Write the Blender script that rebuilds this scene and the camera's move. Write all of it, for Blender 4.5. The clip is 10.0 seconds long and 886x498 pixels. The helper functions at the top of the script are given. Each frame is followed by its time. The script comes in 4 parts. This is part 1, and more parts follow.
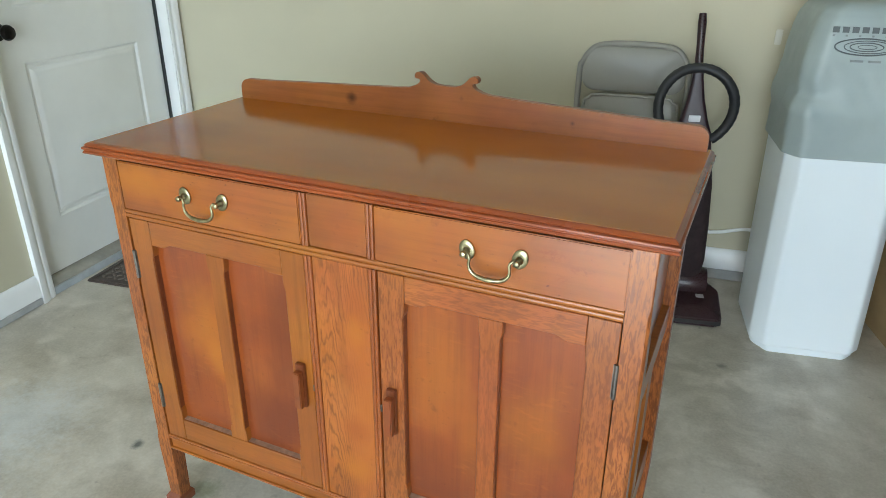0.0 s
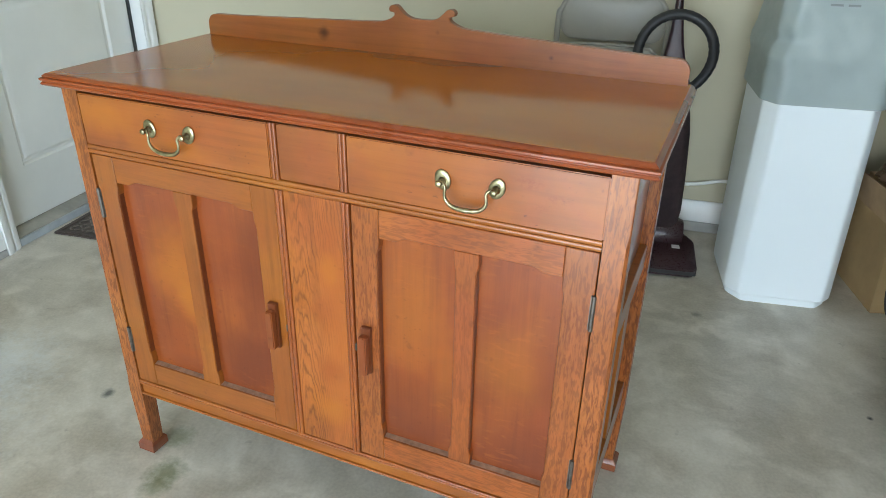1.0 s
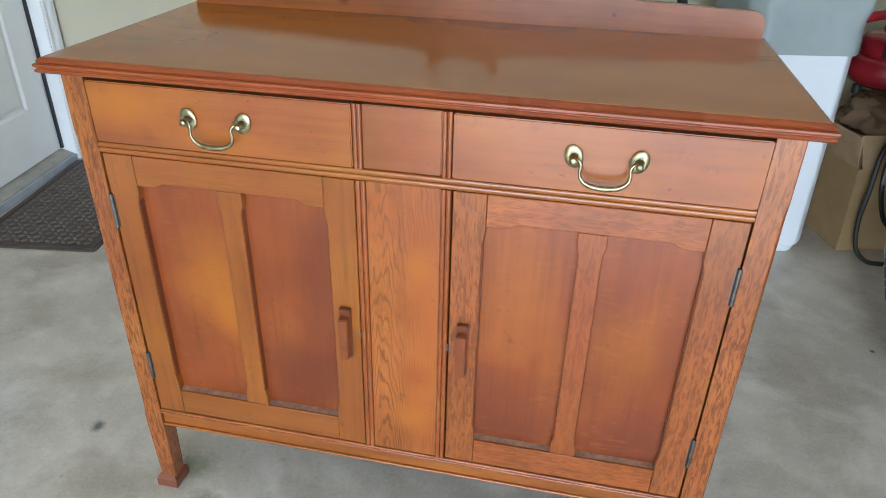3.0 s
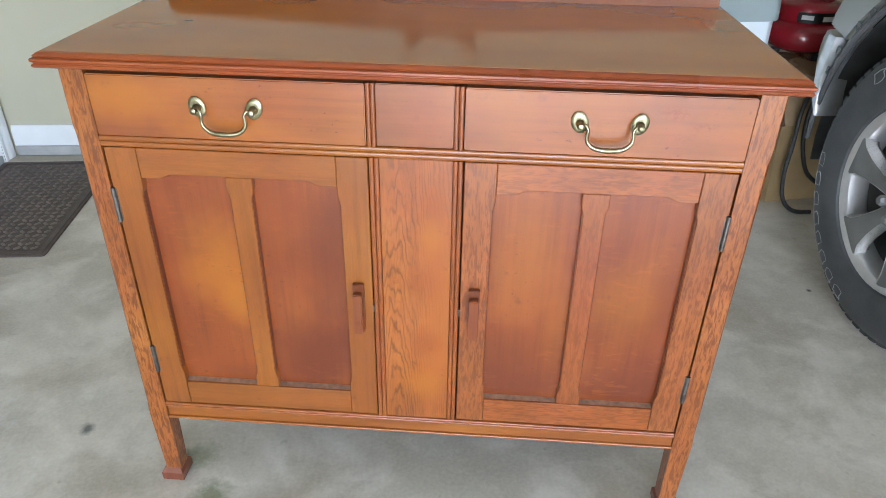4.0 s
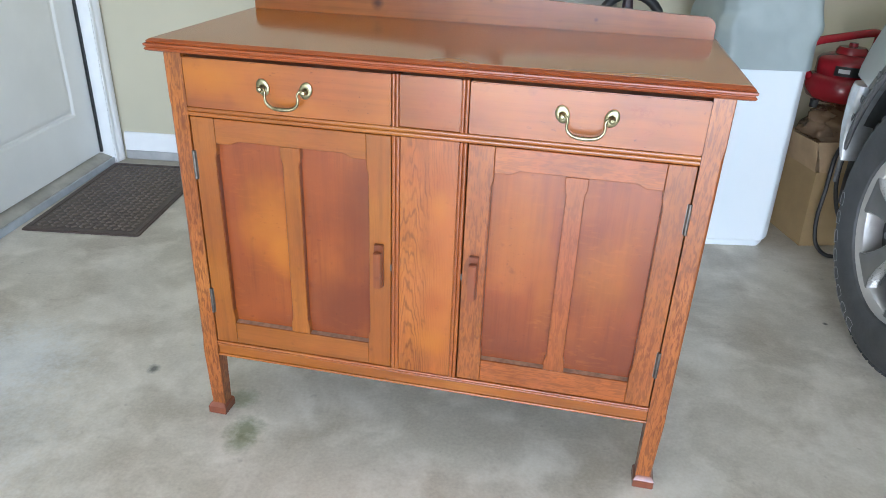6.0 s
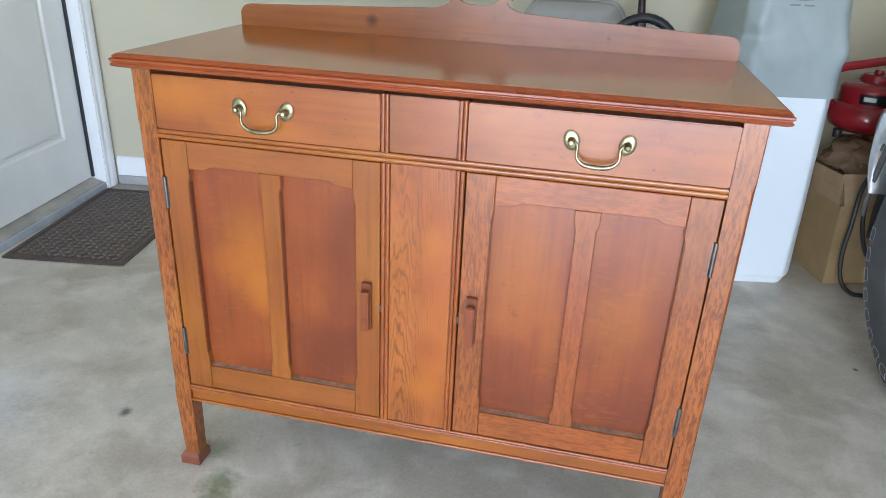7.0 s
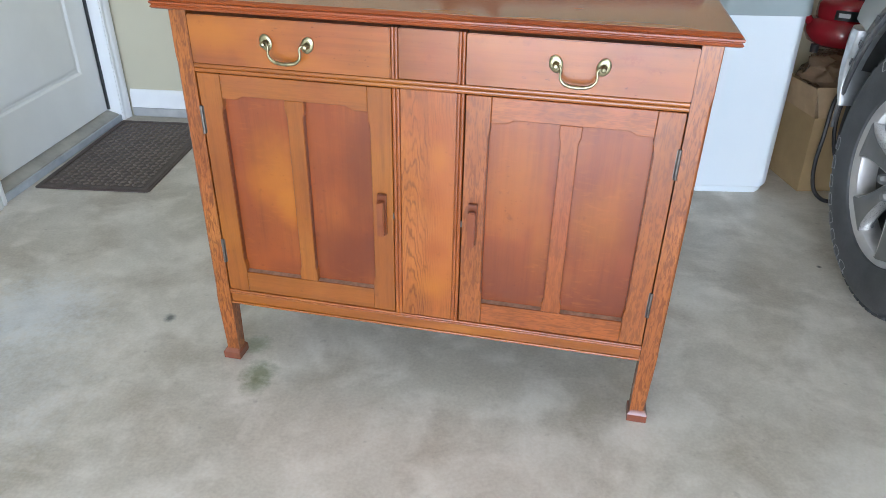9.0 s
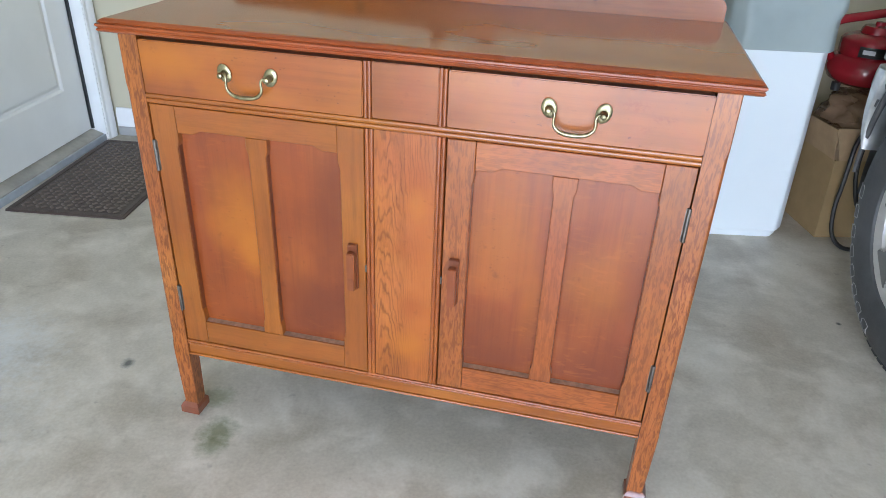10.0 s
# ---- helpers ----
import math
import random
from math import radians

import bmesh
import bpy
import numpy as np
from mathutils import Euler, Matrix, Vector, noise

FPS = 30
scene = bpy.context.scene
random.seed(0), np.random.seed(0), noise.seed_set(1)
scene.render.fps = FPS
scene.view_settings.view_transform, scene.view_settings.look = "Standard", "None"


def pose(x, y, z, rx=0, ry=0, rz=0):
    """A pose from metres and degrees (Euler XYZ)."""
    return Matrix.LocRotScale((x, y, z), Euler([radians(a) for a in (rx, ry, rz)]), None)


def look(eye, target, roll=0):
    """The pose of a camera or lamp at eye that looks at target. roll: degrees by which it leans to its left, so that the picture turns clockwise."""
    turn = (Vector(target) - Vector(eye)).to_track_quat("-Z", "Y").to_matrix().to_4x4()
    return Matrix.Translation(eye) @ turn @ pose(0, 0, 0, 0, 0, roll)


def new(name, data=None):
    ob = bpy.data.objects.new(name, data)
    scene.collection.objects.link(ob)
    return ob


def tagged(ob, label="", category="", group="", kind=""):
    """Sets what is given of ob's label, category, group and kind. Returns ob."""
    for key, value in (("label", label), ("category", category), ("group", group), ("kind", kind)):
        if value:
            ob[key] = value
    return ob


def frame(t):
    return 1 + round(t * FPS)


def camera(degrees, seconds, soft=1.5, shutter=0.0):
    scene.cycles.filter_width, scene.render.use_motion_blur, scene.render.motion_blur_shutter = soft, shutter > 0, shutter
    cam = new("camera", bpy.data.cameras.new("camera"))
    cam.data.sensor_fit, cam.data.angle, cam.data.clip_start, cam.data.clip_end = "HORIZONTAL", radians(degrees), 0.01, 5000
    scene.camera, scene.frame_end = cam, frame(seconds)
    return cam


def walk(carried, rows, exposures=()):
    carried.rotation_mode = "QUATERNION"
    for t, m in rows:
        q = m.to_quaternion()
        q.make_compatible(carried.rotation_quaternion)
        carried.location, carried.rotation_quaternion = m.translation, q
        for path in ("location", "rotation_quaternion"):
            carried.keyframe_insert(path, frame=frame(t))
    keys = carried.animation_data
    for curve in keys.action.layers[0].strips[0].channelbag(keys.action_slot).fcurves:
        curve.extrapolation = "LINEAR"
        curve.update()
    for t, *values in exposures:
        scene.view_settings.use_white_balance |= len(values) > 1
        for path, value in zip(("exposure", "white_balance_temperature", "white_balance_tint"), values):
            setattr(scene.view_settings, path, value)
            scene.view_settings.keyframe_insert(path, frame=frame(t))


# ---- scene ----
cam = camera(64.3, 10.0, soft=0.9)
PATH = [
    (0, (0.558, -1.092, 1.400), (0.003, 0.645, 0.579), 0.3),
    (0.5, (0.528, -1.067, 1.378), (0.036, 0.692, 0.564), -0.2),
    (1, (0.561, -1.089, 1.335), (0.081, 0.627, 0.426), 1.2),
    (1.5, (0.522, -1.112, 1.307), (0.038, 0.545, 0.298), 2.0),
    (2, (0.386, -1.113, 1.319), (-0.019, 0.571, 0.318), 1.9),
    (2.2, (0.344, -1.117, 1.322), (-0.017, 0.585, 0.336), 2.1),
    (3.3, (0.081, -1.010, 1.294), (0.062, 0.721, 0.292), 1.5),
    (3.5, (0.046, -1.015, 1.293), (0.097, 0.701, 0.268), 1.7),
    (4, (-0.015, -1.095, 1.309), (0.089, 0.617, 0.280), 1.1),
    (4.5, (-0.039, -1.192, 1.313), (0.074, 0.546, 0.331), 0.9),
    (5, (0.003, -1.289, 1.314), (0.066, 0.470, 0.364), 0.4),
    (5.5, (0.094, -1.399, 1.322), (0.051, 0.376, 0.401), 1.8),
    (5.7, (0.117, -1.428, 1.309), (0.015, 0.354, 0.407), 1.6),
    (6.8, (0.148, -1.250, 1.218), (0.014, 0.541, 0.338), 2.9),
    (7, (0.150, -1.245, 1.228), (-0.001, 0.572, 0.405), 2.6),
    (7.5, (0.153, -1.244, 1.223), (0.009, 0.615, 0.500), 2.1),
    (8, (0.165, -1.253, 1.190), (0.064, 0.574, 0.383), 2.3),
    (8.5, (0.165, -1.256, 1.169), (0.115, 0.498, 0.209), 3.0),
    (8.7, (0.165, -1.237, 1.170), (0.124, 0.478, 0.142), 2.9),
    (8.8, (0.148, -1.472, 1.284), (0.012, 0.253, 0.280), 1.2),
    (9, (0.156, -1.465, 1.295), (0.021, 0.258, 0.288), 1.2),
    (9.5, (0.191, -1.405, 1.307), (0.053, 0.345, 0.349), 1.1),
    (10, (0.199, -1.259, 1.281), (0.040, 0.485, 0.316), 2.5),
]
walk(cam, [(t, look(eye, target, roll)) for t, eye, target, roll in PATH],
     exposures=[(0.0, 1.56, 5620, 5), (2.0, 1.61, 5470, 8), (3.5, 1.50, 5410, 13), (4.2, 1.77, 5380, 13), (5.7, 1.78, 5340, 13), (7.0, 1.66, 5340, 14), (8.5, 1.66, 5340, 14), (10.0, 1.67, 5340, 14)])

# ---- light: open garage door behind the camera, hazy daylight ----
world = bpy.data.worlds.new("sky_world")
scene.world = world
world.use_nodes = True
wn = world.node_tree.nodes
sky = wn.new("ShaderNodeTexSky")
sky.sky_type, sky.sun_disc = "NISHITA", False
sky.sun_elevation, sky.sun_rotation = radians(29.5), radians(206)
world.node_tree.links.new(sky.outputs[0], wn["Background"].inputs[0])
wn["Background"].inputs[1].default_value = 0.15

sun = new("sun", bpy.data.lights.new("sun", "SUN"))
sun.data.energy, sun.data.angle, sun.data.color = 5.0, radians(0.5), (1.0, 0.95, 0.87)
sun.matrix_world = look((0, 0, 0), (0.36, 0.75, -0.47))

door_light = new("garage_opening_daylight", bpy.data.lights.new("garage_opening_daylight", "AREA"))
door_light.data.shape, door_light.data.size, door_light.data.size_y = "RECTANGLE", 5.0, 2.1
door_light.data.energy, door_light.data.color = 90.0, (0.90, 0.965, 1.0)
door_light.matrix_world = look((0.88, -4.75, 1.08), (0.88, 0, 0.25))


# ---- materials ----
def node(nt, kind, **values):
    n = nt.nodes.new(kind)
    for key, value in values.items():
        n.inputs[key.replace("_", " ")].default_value = value
    return n


def ramp(nt, fac, stops):
    r = nt.nodes.new("ShaderNodeValToRGB")
    while len(r.color_ramp.elements) < len(stops):
        r.color_ramp.elements.new(0.5)
    for e, (p, c) in zip(r.color_ramp.elements, stops):
        e.position, e.color = p, (*c, 1) if len(c) == 3 else c
    nt.links.new(fac, r.inputs[0])
    return r.outputs[0]


def mixed(nt, fac, a, b, blend="MIX"):
    m = nt.nodes.new("ShaderNodeMix")
    m.data_type, m.blend_type = "RGBA", blend
    for sock, v in ((m.inputs[0], fac), (m.inputs[6], a), (m.inputs[7], b)):
        if isinstance(v, (int, float)):
            sock.default_value = v
        elif isinstance(v, tuple):
            sock.default_value = (*v, 1)
        else:
            nt.links.new(v, sock)
    return m.outputs[2]


def bumped(nt, height, strength, distance, bsdf):
    b = node(nt, "ShaderNodeBump", Strength=strength, Distance=distance)
    nt.links.new(height, b.inputs["Height"])
    nt.links.new(b.outputs[0], bsdf.inputs["Normal"])


def coords(nt, scale=(1, 1, 1), jitter=0.0, rot=(0, 0, 0), spread=(1.0, 1.7, 0.6)):
    tc = nt.nodes.new("ShaderNodeTexCoord")
    mp = nt.nodes.new("ShaderNodeMapping")
    mp.inputs["Scale"].default_value, mp.inputs["Rotation"].default_value = scale, rot
    nt.links.new(tc.outputs["Object"], mp.inputs[0])
    if jitter:
        oi = nt.nodes.new("ShaderNodeObjectInfo")
        v = nt.nodes.new("ShaderNodeVectorMath")
        v.operation = "MULTIPLY"
        v.inputs[1].default_value = tuple(jitter * k for k in spread)
        nt.links.new(oi.outputs["Random"], v.inputs[0])
        nt.links.new(v.outputs[0], mp.inputs["Location"])
    return mp.outputs[0]


def blank(name, rough=0.5, metal=0.0, color=(0.5, 0.5, 0.5), coat=0.0, coat_rough=0.1):
    m = bpy.data.materials.new(name)
    m.use_nodes = True
    b = m.node_tree.nodes["Principled BSDF"]
    b.inputs["Base Color"].default_value = (*color, 1)
    b.inputs["Roughness"].default_value, b.inputs["Metallic"].default_value = rough, metal
    b.inputs["Coat Weight"].default_value, b.inputs["Coat Roughness"].default_value = coat, coat_rough
    return m, m.node_tree, b


def noise_tex(nt, vec, scale, detail=4, rough=0.55, distortion=0.0):
    n = node(nt, "ShaderNodeTexNoise", Scale=scale, Detail=detail, Roughness=rough, Distortion=distortion)
    nt.links.new(vec, n.inputs["Vector"])
    return n.outputs[0]


def plain(name, color, rough=0.5, metal=0.0, vary=0.12, scale=12.0, bump=0.0, coat=0.0, even=False):
    """Paint, metal or plastic with faint mottling and uneven gloss."""
    m, nt, b = blank(name, rough, metal, color, coat)
    v = coords(nt)
    big, fine = noise_tex(nt, v, scale), noise_tex(nt, v, scale * 14, 3)
    lo, hi = tuple(c * (1 - vary) for c in color), tuple(min(1, c * (1 + vary)) for c in color)
    nt.links.new(ramp(nt, big, [(0.3, lo), (0.7, hi)]), b.inputs["Base Color"])
    if not even:
        nt.links.new(ramp(nt, fine, [(0.3, (rough * 0.94,) * 3), (0.7, (min(1, rough * 1.08),) * 3)]), b.inputs["Roughness"])
    if bump:
        bumped(nt, fine, bump, 0.002, b)
    return m


def sum_of(nt, op, a, b):
    m = nt.nodes.new("ShaderNodeMath")
    m.operation = op
    for sock, v in ((m.inputs[0], a), (m.inputs[1], b)):
        if isinstance(v, (int, float)):
            sock.default_value = v
        else:
            nt.links.new(v, sock)
    return m.outputs[0]


STAIN = 0.83   # depth of the old varnish over all the oak
WORN = (0.25, 0.052, 0.006)


def wood(name, dark, mid, light, along="z", figure=0.5, rough=0.36, coat=1.0, coat_rough=0.25, blotch=0.5, pitch=0.006, wave=0.010, ripple=0.0, relief=0.05, knots=(), calm=0.45, shift=(0, 0, 0), rosy=0.3, pits=0.0, fleck=0.0, clouds=(), rays=0.0):
    """Varnished oak: nested arches of growth rings, short dark pores along the grain and uneven stain."""
    dark, mid, light = (tuple(c * STAIN for c in tone) for tone in (dark, mid, light))
    m, nt, b = blank(name, rough, 0, mid, coat, coat_rough)
    b.inputs["Coat IOR"].default_value = 1.53
    b.inputs["Specular IOR Level"].default_value = 0.10
    s, q = {"z": ((1, 1, 0.085), (1, 1, 0.05)), "x": ((0.085, 1, 1), (0.05, 1, 1)), "y": ((1, 0.085, 1), (1, 0.05, 1))}[along]
    v, vp = coords(nt, s, -1.0, spread=(0.02, 0.0, 0.06)), coords(nt, q, 5.0)
    moved = nt.nodes.new("ShaderNodeVectorMath")
    moved.operation = "ADD"
    moved.inputs[1].default_value = shift
    nt.links.new(v, moved.inputs[0])
    size = nt.nodes.new("ShaderNodeVectorMath")
    size.operation = "LENGTH"
    nt.links.new(moved.outputs[0], size.inputs[0])
    warp = noise_tex(nt, v, 22.0, 3, 0.55)
    far = sum_of(nt, "ADD", size.outputs["Value"], sum_of(nt, "MULTIPLY", warp, wave * 3))
    if ripple:
        fine_warp = noise_tex(nt, coords(nt, (1, 1, 0.55), 4.0), 62.0, 2, 0.5)
        far = sum_of(nt, "ADD", far, sum_of(nt, "MULTIPLY", fine_warp, ripple))
    sine = sum_of(nt, "SINE", sum_of(nt, "MULTIPLY", far, 6.283 / pitch), 0.0)
    half = node(nt, "ShaderNodeMapRange", From_Min=-1.0)
    nt.links.new(sine, half.inputs[0])
    ring = ramp(nt, half.outputs[0], [(0.0, (1, 1, 1)), (0.22, (0.35,) * 3), (0.6, (0, 0, 0))])
    patch = noise_tex(nt, coords(nt, (1, 1, 0.35), 6.0), 14.0, 3, 0.6)
    ring = sum_of(nt, "MULTIPLY", ring, ramp(nt, patch, [(0.38, (calm,) * 3), (0.60, (1, 1, 1))]))
    pores = noise_tex(nt, vp, 420.0, 3, 0.6)
    streak = noise_tex(nt, vp, 70.0, 4, 0.65)
    stain = noise_tex(nt, coords(nt, (1, 1, 1), 2.0), 4.2, 3, 0.5)
    base = ramp(nt, stain, [(0.3, tuple(x * (1 - blotch * 0.5) + y * blotch * 0.5 for x, y in zip(mid, dark))), (0.52, mid), (0.75, light)])
    rose = noise_tex(nt, coords(nt, (1.0, 1, 0.7)), 6.5, 3, 0.5, 0.6)
    base = mixed(nt, ramp(nt, rose, [(0.40, (0, 0, 0)), (0.62, (rosy,) * 3)]), base, tuple(c * k for c, k in zip(mid, (0.98, 0.80, 2.0))))
    base = mixed(nt, ramp(nt, streak, [(0.45, (0, 0, 0)), (0.75, (0.35,) * 3)]), base, dark)
    base = mixed(nt, sum_of(nt, "MULTIPLY", ring, figure), base, dark)
    pm = ramp(nt, pores, [(0.60, (0, 0, 0)), (0.72, (0.35 * figure + 0.06,) * 3)])
    base = mixed(nt, pm, base, tuple(c * 0.5 for c in dark))
    if fleck:
        squash = {"z": (1, 1, 0.16), "x": (0.16, 1, 1), "y": (1, 0.16, 1)}[along]
        curl = noise_tex(nt, coords(nt, squash, 3.0), 190.0, 3, 0.55, 1.0)
        base = mixed(nt, ramp(nt, curl, [(0.48, (0, 0, 0)), (0.57, (fleck,) * 3)]), base, dark)
        base = mixed(nt, ramp(nt, curl, [(0.30, (fleck * 0.45,) * 3), (0.44, (0, 0, 0))]), base, light)
    specks = noise_tex(nt, coords(nt, (1, 1, 1), 7.0), 34.0, 3, 0.55)
    drift = noise_tex(nt, coords(nt, (1, 1, 0.7)), 11.0, 3, 0.55)
    for x, z, wide, high, tint, most in clouds:
        at = node(nt, "ShaderNodeMapping", Location=(-x / wide, 0, -z / high), Scale=(1 / wide, 0, 1 / high))
        where_ = nt.nodes.new("ShaderNodeTexCoord")
        nt.links.new(where_.outputs["Object"], at.inputs[0])
        span = nt.nodes.new("ShaderNodeVectorMath")
        span.operation = "LENGTH"
        nt.links.new(at.outputs[0], span.inputs[0])
        reach = sum_of(nt, "ADD", sum_of(nt, "MULTIPLY", span.outputs["Value"], 0.6), sum_of(nt, "MULTIPLY", drift, 0.6))
        soft_ = nt.nodes.new("ShaderNodeMapRange")
        soft_.interpolation_type = "SMOOTHSTEP"
        for key, v_ in (("From Min", 0.35), ("From Max", 0.95), ("To Min", most), ("To Max", 0.0)):
            soft_.inputs[key].default_value = v_
        nt.links.new(reach, soft_.inputs[0])
        share = soft_.outputs[0]
        if tint == WORN:
            chips = noise_tex(nt, coords(nt, (0.8, 1, 1)), 210.0, 3, 0.6)
            share = sum_of(nt, "MULTIPLY", share, ramp(nt, chips, [(0.44, (0.1,) * 3), (0.56, (1, 1, 1))]))
        base = mixed(nt, share, base, tuple(c * STAIN for c in tint))
    base = mixed(nt, ramp(nt, specks, [(0.66, (0, 0, 0)), (0.80, (0.45,) * 3)]), base, dark)
    if pits:
        pit = noise_tex(nt, coords(nt, (0.7, 1, 1), 9.0), 150.0, 2, 0.5)
        spread_ = noise_tex(nt, coords(nt, (1, 1, 1), 3.0), 9.0, 3, 0.6)
        where = sum_of(nt, "MULTIPLY", ramp(nt, pit, [(0.66, (0, 0, 0)), (0.74, (pits,) * 3)]), ramp(nt, spread_, [(0.46, (0, 0, 0)), (0.60, (1, 1, 1))]))
        base = mixed(nt, where, base, tuple(c * 0.6 for c in dark))
    for x, y, z, r in knots:
        tc = nt.nodes.new("ShaderNodeTexCoord")
        d = nt.nodes.new("ShaderNodeVectorMath")
        d.operation = "DISTANCE"
        d.inputs[1].default_value = (x, y, z)
        nt.links.new(tc.outputs["Object"], d.inputs[0])
        near = sum_of(nt, "ADD", sum_of(nt, "DIVIDE", d.outputs["Value"], r), specks)
        base = mixed(nt, ramp(nt, sum_of(nt, "MULTIPLY", near, 0.5), [(0.3, (0.85,) * 3), (0.85, (0, 0, 0))]), base, tuple(c * 0.5 for c in dark))
    if rays:
        ray = noise_tex(nt, coords(nt, (0.35, 1, 1.3), 3.0, (0, 0.7, 0)), 90.0, 2, 0.5, 0.5)
        zone = noise_tex(nt, coords(nt, (1, 1, 1), 5.0), 9.0, 2, 0.5)
        base = mixed(nt, sum_of(nt, "MULTIPLY", ramp(nt, ray, [(0.56, (0, 0, 0)), (0.68, (rays,) * 3)]), ramp(nt, zone, [(0.42, (0, 0, 0)), (0.58, (1, 1, 1))])), base, tuple(c * 1.25 for c in light))
    oi = nt.nodes.new("ShaderNodeObjectInfo")
    base = mixed(nt, ramp(nt, oi.outputs["Random"], [(0.0, (0.0,) * 3), (1.0, (0.22,) * 3)]), base, tuple(0.65 * x + 0.35 * y for x, y in zip(dark, mid)))
    nt.links.new(base, b.inputs["Base Color"])
    nt.links.new(ramp(nt, stain, [(0.3, (rough * 0.8,) * 3), (0.7, (rough * 1.25,) * 3)]), b.inputs["Roughness"])
    if relief:
        bumped(nt, pores, relief, 0.001, b)
    return m


def polished_top():
    """French-polished brown top: soft clouds of stain and faint long streaks under a clear gloss."""
    m, nt, b = blank("tabletop_oak", 0.13, 0, (0.3, 0.1, 0.02))
    b.inputs["IOR"].default_value = 1.48
    cloud = noise_tex(nt, coords(nt, (0.6, 1, 1)), 5.0, 2, 0.5)
    long_ = noise_tex(nt, coords(nt, (0.12, 1, 1)), 22.0, 2, 0.5)
    c = ramp(nt, cloud, [(0.3, (0.33, 0.092, 0.004)), (0.5, (0.37, 0.110, 0.005)), (0.72, (0.41, 0.128, 0.006))])
    c = mixed(nt, ramp(nt, long_, [(0.45, (0, 0, 0)), (0.75, (0.07,) * 3)]), c, (0.20, 0.050, 0.006))
    nt.links.new(c, b.inputs["Base Color"])
    nt.links.new(ramp(nt, cloud, [(0.3, (0.12,) * 3), (0.7, (0.15,) * 3)]), b.inputs["Roughness"])
    return m


OAK_D, OAK_M, OAK_L = (0.083, 0.0225, 0.0060), (0.350, 0.106, 0.0095), (0.430, 0.150, 0.0150)
AMBER, RUST, PLUM = (0.46, 0.148, 0.009), (0.30, 0.066, 0.010), (0.150, 0.030, 0.0085)
M = {}
M["oak_post"] = wood("oak_figured_grain", (0.115, 0.0290, 0.0075), (0.390, 0.120, 0.0170), (0.500, 0.180, 0.0330), "z", figure=0.25, pitch=0.0085, wave=0.012, ripple=0.030, calm=0.1, fleck=0.66)
M["oak_v"] = wood("oak_upright_grain", OAK_D, OAK_M, OAK_L, "z", figure=0.05, ripple=0.010, calm=0.0, fleck=0.06)
M["oak_curl"] = wood("oak_curly_grain", (0.095, 0.0250, 0.0075), (0.365, 0.1080, 0.0160), (0.46, 0.158, 0.024), "z", figure=0.18, pitch=0.007, wave=0.016, ripple=0.030, calm=0.15, fleck=0.46)
M["oak_strip"] = wood("oak_cathedral_grain", OAK_D, (0.41, 0.120, 0.0135), (0.50, 0.172, 0.024), "z", figure=0.58, pitch=0.0046, wave=0.012, ripple=0.005, blotch=0.9, calm=0.0, shift=(0.040, 0, 0.01), rosy=0.4, fleck=0.12,
                      clouds=((0.040, 0.40, 0.06, 0.22, (0.42, 0.120, 0.014), 0.9), (0.045, 0.64, 0.055, 0.20, (0.40, 0.108, 0.013), 0.85), (0.02, 0.44, 0.05, 0.05, RUST, 0.6), (0.03, 0.74, 0.04, 0.06, RUST, 0.4), (0.01, 0.58, 0.04, 0.06, RUST, 0.45), (0.02, 0.33, 0.06, 0.05, AMBER, 0.6), (0.03, 0.68, 0.03, 0.05, AMBER, 0.5)))
M["oak_h"] = wood("oak_level_grain", OAK_D, (0.350, 0.107, 0.0105), OAK_L, "x", figure=0.05, fleck=0.07)
M["oak_rose_h"] = wood("oak_rosy_level_grain", OAK_D, (0.375, 0.100, 0.0150), (0.46, 0.148, 0.023), "x", figure=0.10, fleck=0.34)
M["oak_rose_v"] = wood("oak_rosy_upright_grain", OAK_D, (0.355, 0.093, 0.0145), (0.44, 0.138, 0.022), "z", figure=0.10, ripple=0.010, calm=0.0, fleck=0.24)
M["drawer"] = wood("drawer_oak", (0.130, 0.0340, 0.0090), (0.370, 0.108, 0.0110), (0.47, 0.156, 0.0160), "x", figure=0.04, blotch=1.1, rosy=0.45, pits=0.75,
                   clouds=((-0.48, 0.92, 0.13, 0.06, AMBER, 0.75), (-0.30, 0.87, 0.15, 0.03, AMBER, 0.5), (0.415, 0.925, 0.040, 0.016, WORN, 0.8), (0.46, 0.905, 0.03, 0.010, WORN, 0.7), (0.435, 0.885, 0.02, 0.010, WORN, 0.6), (0.36, 0.87, 0.02, 0.006, WORN, 0.5), (0.0, 0.91, 0.09, 0.06, RUST, 0.35)))
